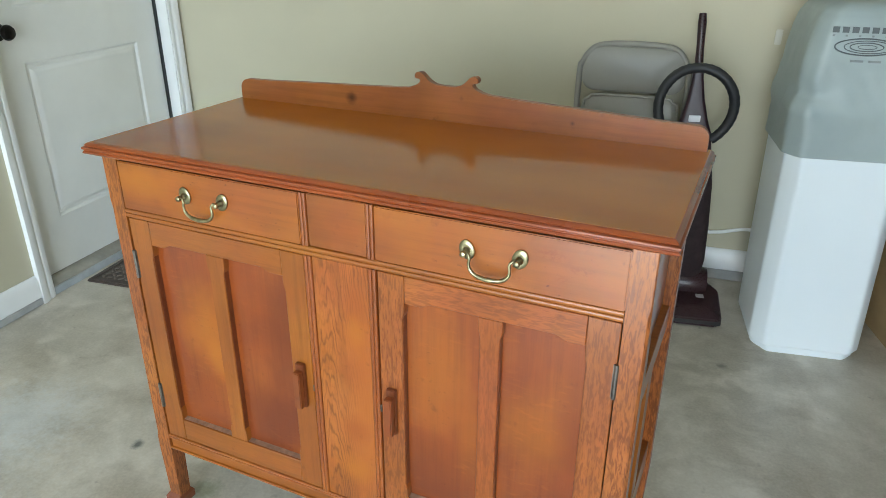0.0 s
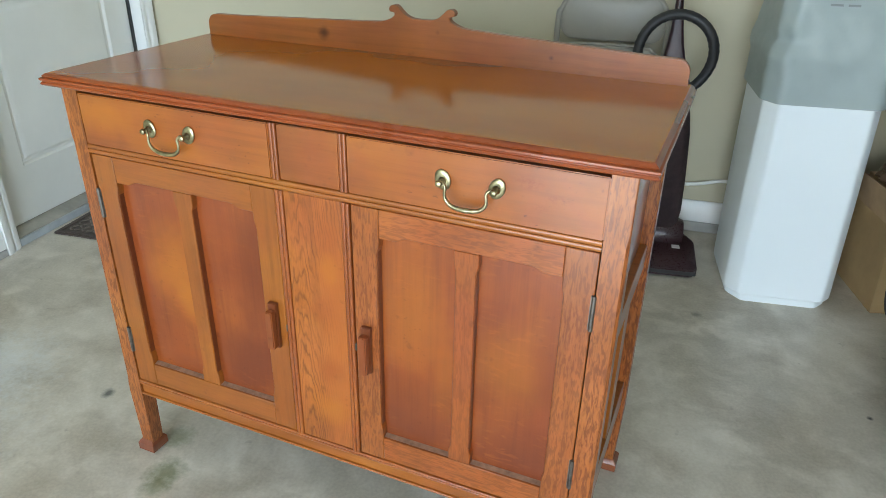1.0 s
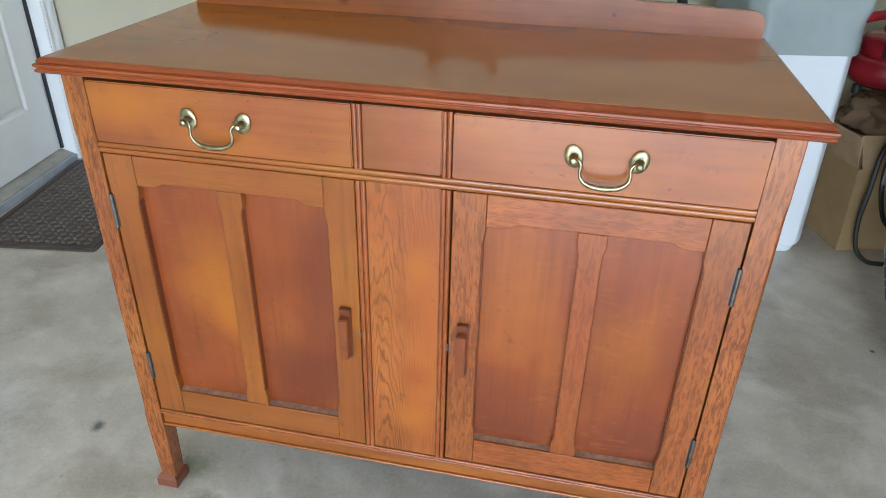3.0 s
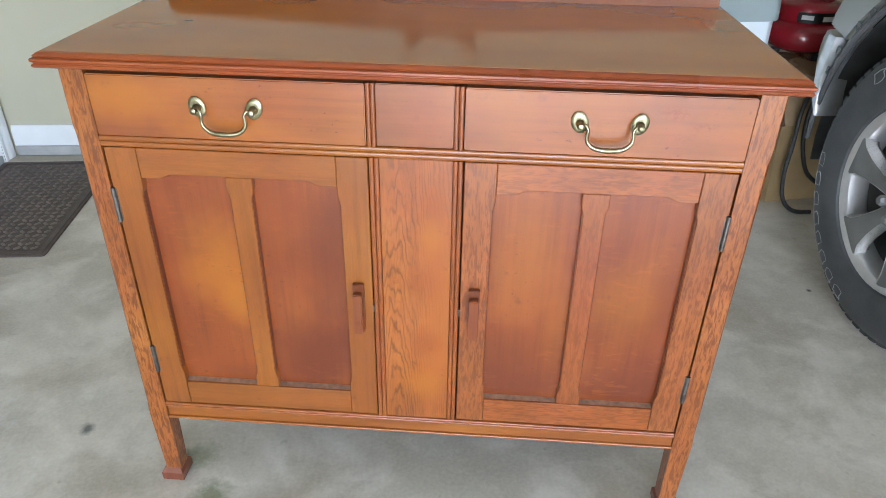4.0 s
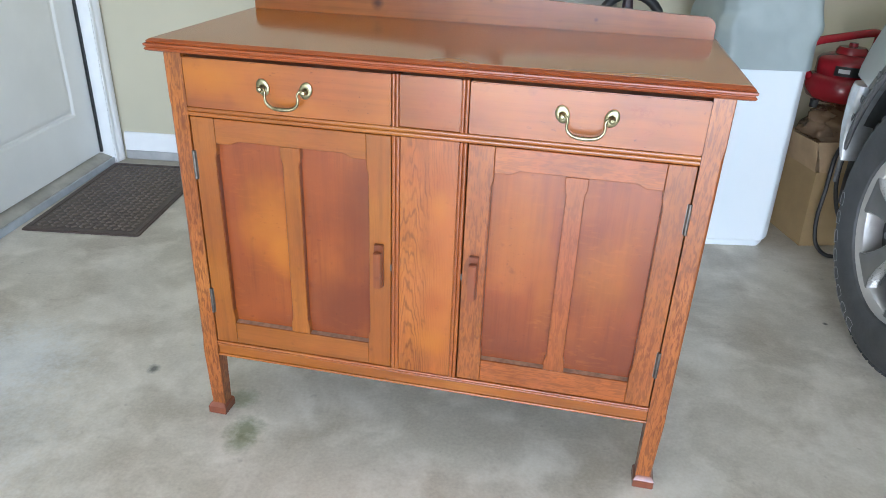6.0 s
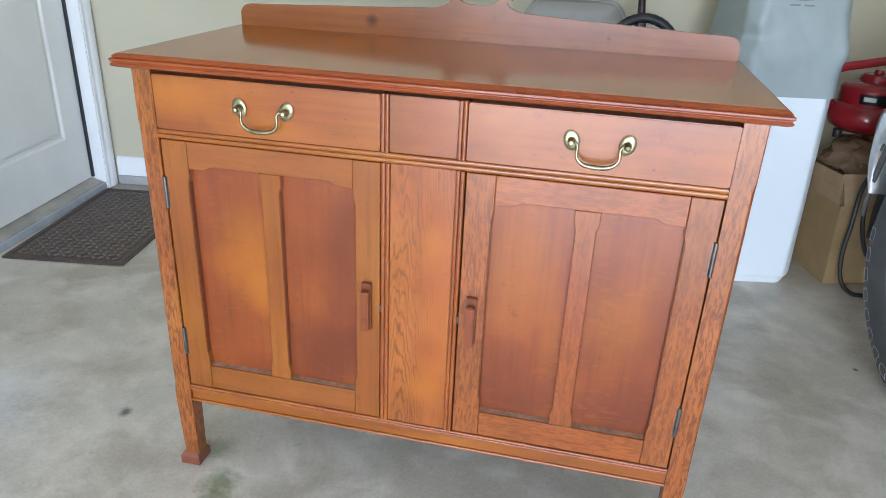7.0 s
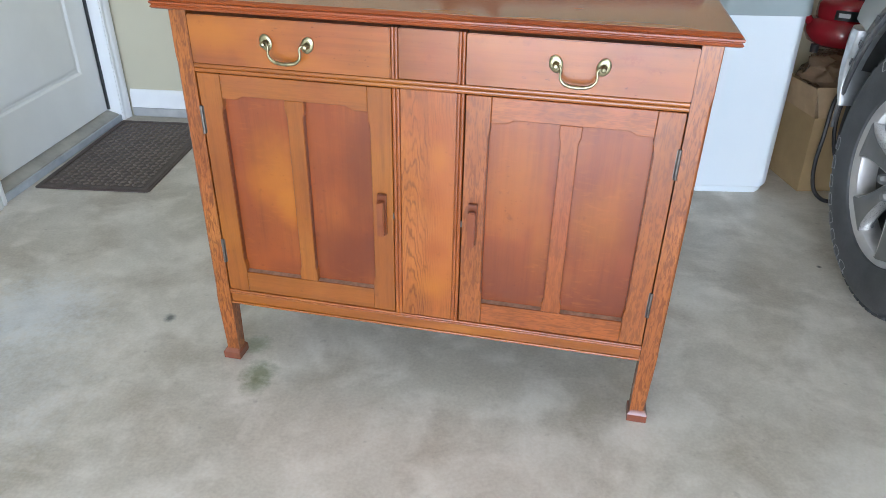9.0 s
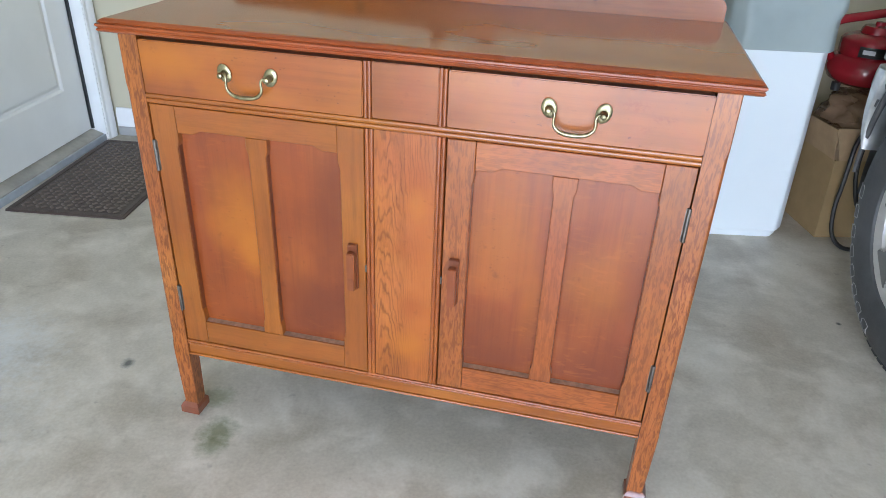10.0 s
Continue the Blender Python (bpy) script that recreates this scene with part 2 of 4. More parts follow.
PANEL_TONES = (
    ("amber_panel_oak", ((-0.38, 0.58, 0.10, 0.14, AMBER, 0.75), (-0.345, 0.50, 0.05, 0.08, AMBER, 0.7), (-0.42, 0.33, 0.14, 0.09, RUST, 0.75), (-0.47, 0.60, 0.02, 0.20, RUST, 0.4), (-0.36, 0.31, 0.10, 0.05, PLUM, 0.35)), 0.15),
    ("dark_panel_oak", ((-0.20, 0.36, 0.14, 0.18, PLUM, 0.8), (-0.15, 0.60, 0.07, 0.28, PLUM, 0.7), (-0.26, 0.70, 0.07, 0.10, RUST, 0.6)), 0.1),
    ("rust_panel_oak", ((0.20, 0.62, 0.09, 0.16, AMBER, 0.45), (0.20, 0.33, 0.15, 0.10, PLUM, 0.75), (0.27, 0.50, 0.04, 0.14, AMBER, 0.35)), 0.22),
    ("rust_panel_oak", ((0.40, 0.55, 0.09, 0.15, AMBER, 0.45), (0.42, 0.33, 0.16, 0.11, PLUM, 0.8), (0.47, 0.62, 0.04, 0.15, PLUM, 0.35)), 0.22))
PANELS = [wood(name, (0.085, 0.0175, 0.0070), (0.290, 0.066, 0.0095), (0.40, 0.112, 0.0115), "z", figure=0.05, blotch=0.8, rosy=0.25, pits=0.3, clouds=spots, rays=r_) for name, spots, r_ in PANEL_TONES]
M["top"] = polished_top()
M["edge"] = wood("edge_oak", (0.110, 0.0240, 0.0075), (0.300, 0.0650, 0.0120), (0.380, 0.0950, 0.0180), "x", figure=0.08, rough=0.3, coat=0.9, coat_rough=0.16)
M["pull"] = wood("pull_wood", (0.069, 0.0182, 0.0074), (0.270, 0.0700, 0.0120), (0.34, 0.1000, 0.0190), "z", figure=0.1)
# dark tone puts shade into the colour of pull backplates and recess strips
M["shadewood"] = wood("shade_dark_wood", (0.029, 0.0086, 0.0053), (0.19, 0.048, 0.0100), (0.24, 0.066, 0.014), "z", figure=0.1)
M["backboard"] = wood("backboard_oak", (0.088, 0.0246, 0.0074), (0.304, 0.0952, 0.0170), (0.372, 0.1338, 0.0254), "x", figure=0.05, coat=0.55, blotch=0.8, knots=((-0.25, 0.475, 1.025, 0.016), (0.31, 0.475, 1.02, 0.006)))
M["foot"] = wood("foot_wood", (0.088, 0.0246, 0.0148), (0.235, 0.070, 0.024), (0.314, 0.105, 0.040), "z", figure=0.1)
M["dust"] = plain("dusty_worn_varnish", (0.22, 0.115, 0.068), 0.8, 0, 0.35, 60)
# interior shade behind the gaps is put into this dark colour
M["carcass"] = plain("dark_carcass_wood", (0.05, 0.018, 0.008), 0.7)
M["brass"] = plain("aged_brass", (0.31, 0.285, 0.17), 0.32, 1.0, 0.45, 70)
M["hinge"] = plain("dull_steel", (0.15, 0.138, 0.122), 0.42, 0.9, 0.3, 80)


def floor_material():
    """Trowelled concrete: cloudy grey, pale scuffs, dark damp marks, a few stains of their own place and two pools of
    pale glare painted in at left.
    """
    m, nt, b = blank("smooth_concrete", 0.4)
    v = coords(nt)
    big, mid, fine = noise_tex(nt, v, 1.4, 6, 0.62), noise_tex(nt, v, 5.0, 4, 0.55, 0.3), noise_tex(nt, v, 110, 4)
    c = ramp(nt, big, [(0.32, (0.395, 0.357, 0.285)), (0.5, (0.535, 0.491, 0.408)), (0.66, (0.665, 0.616, 0.525))])
    c = mixed(nt, ramp(nt, mid, [(0.48, (0, 0, 0)), (0.66, (0.65,) * 3)]), c, (0.750, 0.696, 0.605))
    dark = noise_tex(nt, v, 3.3, 4, 0.6, 0.4)
    c = mixed(nt, ramp(nt, dark, [(0.50, (0, 0, 0)), (0.66, (0.6,) * 3)]), c, (0.353, 0.302, 0.225))
    scuff = noise_tex(nt, coords(nt, (1, 1.3, 1), 0, (0, 0, 0.5)), 7.5, 3, 0.55, 0.5)
    c = mixed(nt, ramp(nt, scuff, [(0.52, (0, 0, 0)), (0.74, (0.34,) * 3)]), c, (0.810, 0.759, 0.668))
    spots = noise_tex(nt, v, 26.0, 2, 0.5)
    c = mixed(nt, ramp(nt, spots, [(0.70, (0, 0, 0)), (0.78, (0.4,) * 3)]), c, (0.244, 0.217, 0.178))
    edge = noise_tex(nt, v, 42.0, 3, 0.6)
    # the last two rows paint bluish daylight glare into the colour, not stains
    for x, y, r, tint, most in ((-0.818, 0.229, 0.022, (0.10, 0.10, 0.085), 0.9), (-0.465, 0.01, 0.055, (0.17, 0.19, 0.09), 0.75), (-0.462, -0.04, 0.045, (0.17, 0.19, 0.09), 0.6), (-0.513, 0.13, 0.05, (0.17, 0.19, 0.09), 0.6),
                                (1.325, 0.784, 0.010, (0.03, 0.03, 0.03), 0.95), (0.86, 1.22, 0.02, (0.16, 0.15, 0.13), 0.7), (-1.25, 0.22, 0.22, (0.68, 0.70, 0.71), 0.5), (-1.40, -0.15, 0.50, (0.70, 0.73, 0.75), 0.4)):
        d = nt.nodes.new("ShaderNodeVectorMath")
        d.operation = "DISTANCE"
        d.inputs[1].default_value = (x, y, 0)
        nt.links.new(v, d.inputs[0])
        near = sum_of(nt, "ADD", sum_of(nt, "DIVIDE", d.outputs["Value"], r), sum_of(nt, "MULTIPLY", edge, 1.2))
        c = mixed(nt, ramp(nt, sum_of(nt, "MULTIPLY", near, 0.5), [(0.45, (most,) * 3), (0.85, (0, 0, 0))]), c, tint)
    nt.links.new(mixed(nt, 0.15, c, ramp(nt, fine, [(0.3, (0.2,) * 3), (0.7, (0.8,) * 3)]), "OVERLAY"), b.inputs["Base Color"])
    nt.links.new(ramp(nt, mid, [(0.3, (0.28,) * 3), (0.7, (0.46,) * 3)]), b.inputs["Roughness"])
    bumped(nt, fine, 0.12, 0.001, b)
    return m


M["floor"] = floor_material()
M["wall"] = plain("cream_wall_paint", (0.54, 0.500, 0.362), 0.55, 0, 0.025, 3, bump=0.12)
M["ceiling"] = plain("white_ceiling_paint", (0.58, 0.57, 0.53), 0.7, 0, 0.02, 3)
M["white"] = plain("white_gloss_paint", (0.85, 0.85, 0.84), 0.32, 0, 0.03, 8)
M["cream"] = plain("cream_plastic", (0.62, 0.60, 0.52), 0.4, 0, 0.03, 8)
M["doorpaint"] = plain("white_door_paint", (0.86, 0.86, 0.83), 0.36, 0, 0.03, 5)
M["sill"] = plain("weathered_sill", (0.40, 0.38, 0.33), 0.5, 0, 0.2, 14)
M["riser"] = plain("grey_painted_riser", (0.44, 0.47, 0.50), 0.4, 0, 0.12, 14)
M["curb"] = plain("concrete_curb", (0.42, 0.415, 0.40), 0.7, 0, 0.15, 14, bump=0.2)
M["knob"] = plain("oil_rubbed_bronze", (0.02, 0.017, 0.015), 0.3, 0.8, 0.3, 50)
M["rubber"] = plain("dark_mat_rubber", (0.076, 0.053, 0.041), 0.48, 0, 0.25, 20, bump=0.3)
M["mattuft"] = plain("dusty_mat_rubber", (0.150, 0.118, 0.094), 0.5, 0, 0.35, 16, bump=0.2)
M["tank"] = plain("white_tank_plastic", (0.80, 0.86, 0.90), 0.34, 0, 0.012, 1.5, even=True)
M["cover"] = plain("grey_vinyl_cover", (0.33, 0.385, 0.385), 0.45, 0, 0.06, 6, bump=0.08)
M["print"] = plain("dark_print", (0.10, 0.115, 0.12), 0.5)
M["printpale"] = plain("pale_print", (0.22, 0.24, 0.24), 0.5)
M["chair"] = plain("taupe_enamel_steel", (0.33, 0.315, 0.275), 0.34, 0.0, 0.05, 8)
M["maroon"] = plain("dark_maroon_plastic", (0.030, 0.012, 0.014), 0.28, 0, 0.2, 14)
M["maroonclear"] = plain("glossy_maroon_plastic", (0.030, 0.011, 0.018), 0.38, 0.0, 0.2, 14)
M["hose"] = plain("black_hose_rubber", (0.022, 0.022, 0.024), 0.5, 0, 0.2, 30)
M["bagcloth"] = plain("dark_bag_cloth", (0.026, 0.013, 0.014), 0.8, 0, 0.3, 40, bump=0.4)
M["label"] = plain("pale_label_print", (0.62, 0.60, 0.60), 0.4)
M["silverlabel"] = plain("silver_label", (0.55, 0.55, 0.58), 0.35, 0.3)
M["card"] = plain("brown_cardboard", (0.36, 0.255, 0.120), 0.75, 0, 0.10, 9, bump=0.15)
M["cardin"] = plain("worn_cardboard", (0.42, 0.30, 0.17), 0.8, 0, 0.15, 12, bump=0.2)
M["red"] = plain("red_enamel", (0.25, 0.010, 0.017), 0.22, 0, 0.12, 10, coat=0.4)
M["blackpl"] = plain("black_plastic", (0.018, 0.018, 0.018), 0.4, 0, 0.2, 20)
M["tyre"] = plain("tyre_rubber", (0.062, 0.064, 0.066), 0.6, 0, 0.2, 12, bump=0.1)
M["letter"] = plain("raised_white_rubber", (0.36, 0.36, 0.36), 0.6, 0, 0.15, 30)
M["alloy"] = plain("machined_alloy", (0.50, 0.495, 0.485), 0.42, 0.55, 0.10, 14)
M["alloygrey"] = plain("grey_alloy_paint", (0.20, 0.20, 0.195), 0.40, 0.3, 0.10, 14)
M["alloybright"] = plain("bright_machined_alloy", (0.55, 0.55, 0.54), 0.28, 0.85, 0.12, 24)
M["alloydark"] = plain("shadowed_brake_steel", (0.05, 0.05, 0.05), 0.5, 0.6, 0.2, 20)
M["bodypaint"] = plain("silver_grey_car_paint", (0.36, 0.36, 0.33), 0.3, 0.45, 0.05, 5, coat=0.5)
M["bumper"] = plain("brushed_silver_trim", (0.62, 0.64, 0.65), 0.30, 0.75, 0.2, 16)
M["liner"] = plain("black_wheel_liner", (0.12, 0.122, 0.125), 0.6, 0, 0.25, 16, bump=0.2)
M["carglass"] = plain("dark_car_glass", (0.02, 0.025, 0.03), 0.06, 0, 0.1, 3)
M["ground"] = plain("driveway_concrete", (0.42, 0.41, 0.38), 0.8, 0, 0.15, 0.8)


def film_plastic():
    m, nt, b = blank("clear_plastic_film", 0.16, 0, (0.42, 0.29, 0.18))
    b.inputs["Transmission Weight"].default_value, b.inputs["IOR"].default_value = 0.55, 1.2
    v = coords(nt)
    bumped(nt, noise_tex(nt, v, 40, 3), 0.5, 0.006, b)
    return m


M["film"] = film_plastic()


# ---- mesh helpers ----
def finish(name, bm, material, smooth=None):
    me = bpy.data.meshes.new(name)
    bmesh.ops.recalc_face_normals(bm, faces=bm.faces)
    bm.to_mesh(me)
    bm.free()
    me.materials.append(material)
    if smooth:
        for p in me.polygons:
            p.use_smooth = True
        me.set_sharp_from_angle(angle=radians(smooth))
    return me


def part(name, bm, material, parent, label="", smooth=40):
    ob = new(name, finish(name, bm, material, smooth))
    ob.parent = parent
    if label:
        tagged(ob, label)
    return ob


def thing(name, label, category, m=None, group="", kind=""):
    ob = tagged(new(name), label, category, group, kind)
    if m:
        ob.matrix_world = m
    return ob


def solo(name, bm, material, label, category, kind="", smooth=40, m=None):
    ob = tagged(new(name, finish(name, bm, material, smooth)), label, category, "", kind)
    if m:
        ob.matrix_world = m
    return ob


def add_box(bm, x0, x1, y0, y1, z0, z1):
    vs = [bm.verts.new((x, y, z)) for x in (x0, x1) for y in (y0, y1) for z in (z0, z1)]
    for f in ((0, 1, 3, 2), (4, 6, 7, 5), (0, 4, 5, 1), (2, 3, 7, 6), (0, 2, 6, 4), (1, 5, 7, 3)):
        bm.faces.new([vs[i] for i in f])
    return vs


def box(x0, x1, y0, y1, z0, z1, bevel=0.0, seg=2):
    bm = bmesh.new()
    add_box(bm, x0, x1, y0, y1, z0, z1)
    return softened(bm, bevel, seg)


def softened(bm, bevel, seg=2):
    if bevel:
        bmesh.ops.recalc_face_normals(bm, faces=bm.faces)
        sharp = [e for e in bm.edges if len(e.link_faces) == 2 and e.calc_face_angle(0) > 0.5]
        bmesh.ops.bevel(bm, geom=sharp, offset=bevel, segments=seg, affect="EDGES", clamp_overlap=True)
    return bm


def prism(points, axis, a, b, bevel=0.0, seg=2):
    """A polygon drawn out along an axis. Points are the two other axes, in xyz order."""
    bm = bmesh.new()
    put = {"x": lambda u, v, d: (d, u, v), "y": lambda u, v, d: (u, d, v), "z": lambda u, v, d: (u, v, d)}[axis]
    lo, hi = [bm.verts.new(put(u, v, a)) for u, v in points], [bm.verts.new(put(u, v, b)) for u, v in points]
    bm.faces.new(lo), bm.faces.new(hi[::-1])
    for i in range(len(points)):
        j = (i + 1) % len(points)
        bm.faces.new((lo[i], lo[j], hi[j], hi[i]))
    return softened(bm, bevel, seg)


def loft(rings, cap=True):
    bm = bmesh.new()
    rows = [[bm.verts.new(p) for p in ring] for ring in rings]
    n = len(rows[0])
    for a, b in zip(rows, rows[1:]):
        for i in range(n):
            bm.faces.new((a[i], a[(i + 1) % n], b[(i + 1) % n], b[i]))
    if cap:
        bm.faces.new(rows[0][::-1]), bm.faces.new(rows[-1])
    return bm


def lathe(profile, axis="z", centre=(0, 0, 0), seg=32, cap=True):
    """Turned round an axis; the profile is rows of radius and height."""
    out = []
    for r, h in profile:
        ring = []
        for k in range(seg):
            a = 2 * math.pi * k / seg
            u, v = r * math.cos(a), r * math.sin(a)
            p = {"z": (u, v, h), "x": (h, u, v), "y": (u, h, v)}[axis]
            ring.append(tuple(c + d for c, d in zip(p, centre)))
        out.append(ring)
    return loft(out, cap)


def tube(points, radius, seg=10, closed=False, bumpy=0.0):
    pts = [Vector(p) for p in points]
    n, rings, side = len(pts), [], None
    for i, p in enumerate(pts):
        nxt = pts[(i + 1) % n] if closed else pts[min(i + 1, n - 1)]
        prv = pts[i - 1] if closed or i else pts[0]
        d = (nxt - prv).normalized()
        side = d.orthogonal().normalized() if side is None else (side - d * side.dot(d)).normalized()
        up = d.cross(side)
        r = radius[i] if isinstance(radius, (list, tuple)) else radius
        r *= 1 + (bumpy if i % 2 else -bumpy)
        rings.append([p + (side * math.cos(2 * math.pi * k / seg) + up * math.sin(2 * math.pi * k / seg)) * r for k in range(seg)])
    if closed:
        rings.append(rings[0])
    bm = loft(rings, not closed)
    if closed:
        bmesh.ops.remove_doubles(bm, verts=bm.verts, dist=1e-6)
    return bm


def curve(ctrl, n=8, closed=False):
    """Points along a smooth line through the given ones."""
    c, out = [Vector(p) for p in ctrl], []
    k = len(c)
    for i in range(k if closed else k - 1):
        p0 = c[i - 1] if closed or i else c[0] * 2 - c[1]
        p1, p2 = c[i], c[(i + 1) % k]
        p3 = c[(i + 2) % k] if closed or i + 2 < k else p2 * 2 - p1
        for j in range(n):
            t = j / n
            out.append(0.5 * (2 * p1 + (p2 - p0) * t + (2 * p0 - 5 * p1 + 4 * p2 - p3) * t * t + (3 * p1 - p0 - 3 * p2 + p3) * t ** 3))
    if not closed:
        out.append(c[-1])
    return out


def rrect(cx, cy, w, d, r, z, n=5):
    out = []
    for sx, sy, a0 in ((1, 1, 0), (-1, 1, 90), (-1, -1, 180), (1, -1, 270)):
        for k in range(n + 1):
            a = radians(a0 + 90 * k / n)
            out.append((cx + sx * (w / 2 - r) + r * math.cos(a), cy + sy * (d / 2 - r) + r * math.sin(a), z))
    return out


def merged(*many):
    bm = many[0]
    for other in many[1:]:
        me = bpy.data.meshes.new("tmp")
        other.to_mesh(me)
        other.free()
        bm.from_mesh(me)
        bpy.data.meshes.remove(me)
    return bm


# ---- the garage ----
X0, X1, Y0, Y1, ZC = -1.79, 4.6, -4.8, 1.965, 2.6
DOOR_A, DOOR_B, DOOR_TOP = 0.905, 1.872, 2.12


def structure(name, bm, material, label, category, smooth=None):
    return solo(name, bm, material, label, category, "structure", smooth)


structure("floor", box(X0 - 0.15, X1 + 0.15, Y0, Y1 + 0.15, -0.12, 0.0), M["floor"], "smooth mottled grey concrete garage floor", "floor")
structure("ground", box(-60, 60, -90, Y0 - 0.002, -0.2, -0.02), M["ground"], "pale concrete driveway outside the open garage", "ground")
structure("wall_north", box(X0 - 0.15, X1 + 0.15, Y1, Y1 + 0.15, 0.0, ZC), M["wall"], "cream painted garage back wall", "wall")
structure("wall_east", box(X1, X1 + 0.15, Y0, Y1 - 0.002, 0.0, ZC), M["wall"], "cream painted garage side wall", "wall")
structure("wall_west", merged(box(X0 - 0.15, X0, Y0, DOOR_A - 0.02, 0.0, ZC), box(X0 - 0.15, X0, DOOR_B + 0.02, Y1 - 0.002, 0.0, ZC),
                              box(X0 - 0.15, X0, DOOR_A - 0.02, DOOR_B + 0.02, DOOR_TOP + 0.02, ZC)), M["wall"], "cream painted wall with a white panelled door", "wall")
structure("wall_south", merged(box(X0 - 0.15, -1.65, Y0 - 0.15, Y0 - 0.002, 0, ZC), box(3.4, X1 + 0.15, Y0 - 0.15, Y0 - 0.002, 0, ZC),
                               box(-1.65, 3.4, Y0 - 0.15, Y0 - 0.002, 2.15, ZC)), M["wall"], "cream painted wall round the open garage doorway", "wall")
structure("ceiling", box(X0 - 0.15, X1 + 0.15, Y0 - 0.15, Y1 + 0.15, ZC + 0.002, ZC + 0.12), M["ceiling"], "plain white garage ceiling", "ceiling")

# curb and baseboards
structure("curb", merged(box(X0 + 0.03, X1, Y1 - 0.020, Y1 - 0.001, 0.001, 0.046, 0.003), box(X0 + 0.001, X0 + 0.02, Y0 + 0.1, DOOR_A - 0.075, 0.001, 0.03, 0.003)),
          M["curb"], "low grey concrete curb under the wall", "curb")
base = [(0, 0.048), (0.016, 0.048), (0.016, 0.118), (0.012, 0.126), (0.010, 0.134), (0.005, 0.141), (0, 0.142)]
structure("baseboard", prism([(Y1 - 0.001 - u, v) for u, v in base], "x", X0 + 0.03, X1 - 0.01), M["white"], "white moulded baseboard on the back wall", "baseboard", 30)
structure("baseboard", prism([(X0 + 0.001 + u, v - 0.016) for u, v in base], "y", Y0 + 0.1, DOOR_A - 0.075), M["white"], "white moulded baseboard beside the door", "baseboard", 30)


def casing(y_in, way, z1):
    """Moulded door casing drawn upright; way points from the opening outwards."""
    prof = [(0, 0), (0.011, 0), (0.013, 0.006), (0.013, 0.018), (0.009, 0.022), (0.015, 0.028), (0.019, 0.042), (0.021, 0.056), (0.021, 0.064), (0, 0.064)]
    return prism([(X0 + 0.001 + u, y_in + way * v) for u, v in prof], "z", 0.0, z1)


door = thing("door_1", "white two-panel door, closed, with dark knob and white casing", "door", kind="structure")
part("casing", casing(DOOR_A - 0.008, -1, DOOR_TOP), M["white"], door, "white moulded casing", 30)
part("casing", casing(DOOR_B + 0.008, 1, DOOR_TOP), M["white"], door, "white moulded casing", 30)
part("casing", box(X0 + 0.001, X0 + 0.02, DOOR_A - 0.07, DOOR_B + 0.07, DOOR_TOP + 0.002, DOOR_TOP + 0.066, 0.004), M["white"], door)
part("jamb", box(X0 - 0.15, X0 + 0.009, DOOR_A - 0.018, DOOR_A, 0.0, DOOR_TOP, 0.002), M["white"], door)
part("jamb", box(X0 - 0.15, X0 + 0.009, DOOR_B, DOOR_B + 0.018, 0.0, DOOR_TOP, 0.002), M["white"], door)
part("jamb", box(X0 - 0.15, X0 + 0.009, DOOR_A, DOOR_B, DOOR_TOP - 0.018, DOOR_TOP, 0.002), M["white"], door)
DX = -1.85
leaf = bmesh.new()
ya, yb, za, zb = DOOR_A + 0.006, DOOR_B - 0.006, 0.058, DOOR_TOP - 0.022
panels = [(1.075, 1.715, 0.285, 0.925), (1.075, 1.715, 1.13, 1.98)]
ys, zs = [ya, 1.075, 1.715, yb], [za, 0.285, 0.925, 1.13, 1.98, zb]
for i in range(3):
    for k in range(5):
        if i == 1 and k in (1, 3):
            continue
        add_box(leaf, DX - 0.04, DX, ys[i], ys[i + 1], zs[k], zs[k + 1])
bmesh.ops.remove_doubles(leaf, verts=leaf.verts, dist=1e-5)
slab = part("leaf", leaf, M["doorpaint"], door, smooth=None)
for y0, y1, z0, z1 in panels:
    steps = [(0.0, 0.0), (0.004, -0.002), (0.010, -0.009), (0.022, -0.009), (0.038, -0.001), (0.045, 0.0)]
    rings = [[(DX + h, y0 + o, z0 + o), (DX + h, y1 - o, z0 + o), (DX + h, y1 - o, z1 - o), (DX + h, y0 + o, z1 - o)] for o, h in steps]
    bm = loft(rings, False)
    bm.faces.new([v for v in bm.verts][-4:])
    part("door_panel", bm, M["doorpaint"], slab, smooth=25)
part("door_knob", merged(lathe([(0.001, 0), (0.032, 0.001), (0.033, 0.006), (0.026, 0.010), (0.012, 0.014), (0.011, 0.032), (0.020, 0.038), (0.028, 0.048), (0.029, 0.056), (0.024, 0.066), (0.012, 0.071), (0.001, 0.072)],
                               "x", (DX, 0.985, 1.052), 28)), M["knob"], slab, "dark bronze knob")
part("weatherstrip", box(DX - 0.002, DX + 0.012, DOOR_B - 0.012, DOOR_B - 0.001, 0.06, DOOR_TOP - 0.02), M["blackpl"], door, smooth=None)
part("sill", prism([(DX - 0.06, 0.002), (X0 - 0.006, 0.002), (X0 - 0.006, 0.034), (X0 - 0.02, 0.040), (DX + 0.004, 0.052), (DX - 0.06, 0.052)], "y", DOOR_A + 0.001, DOOR_B - 0.001, 0.002), M["sill"], door, "weathered beige sill")
part("riser", box(X0 - 0.005, X0 + 0.006, DOOR_A + 0.001, DOOR_B - 0.001, 0.001, 0.033, 0.002), M["riser"], door, "blue-grey painted riser")

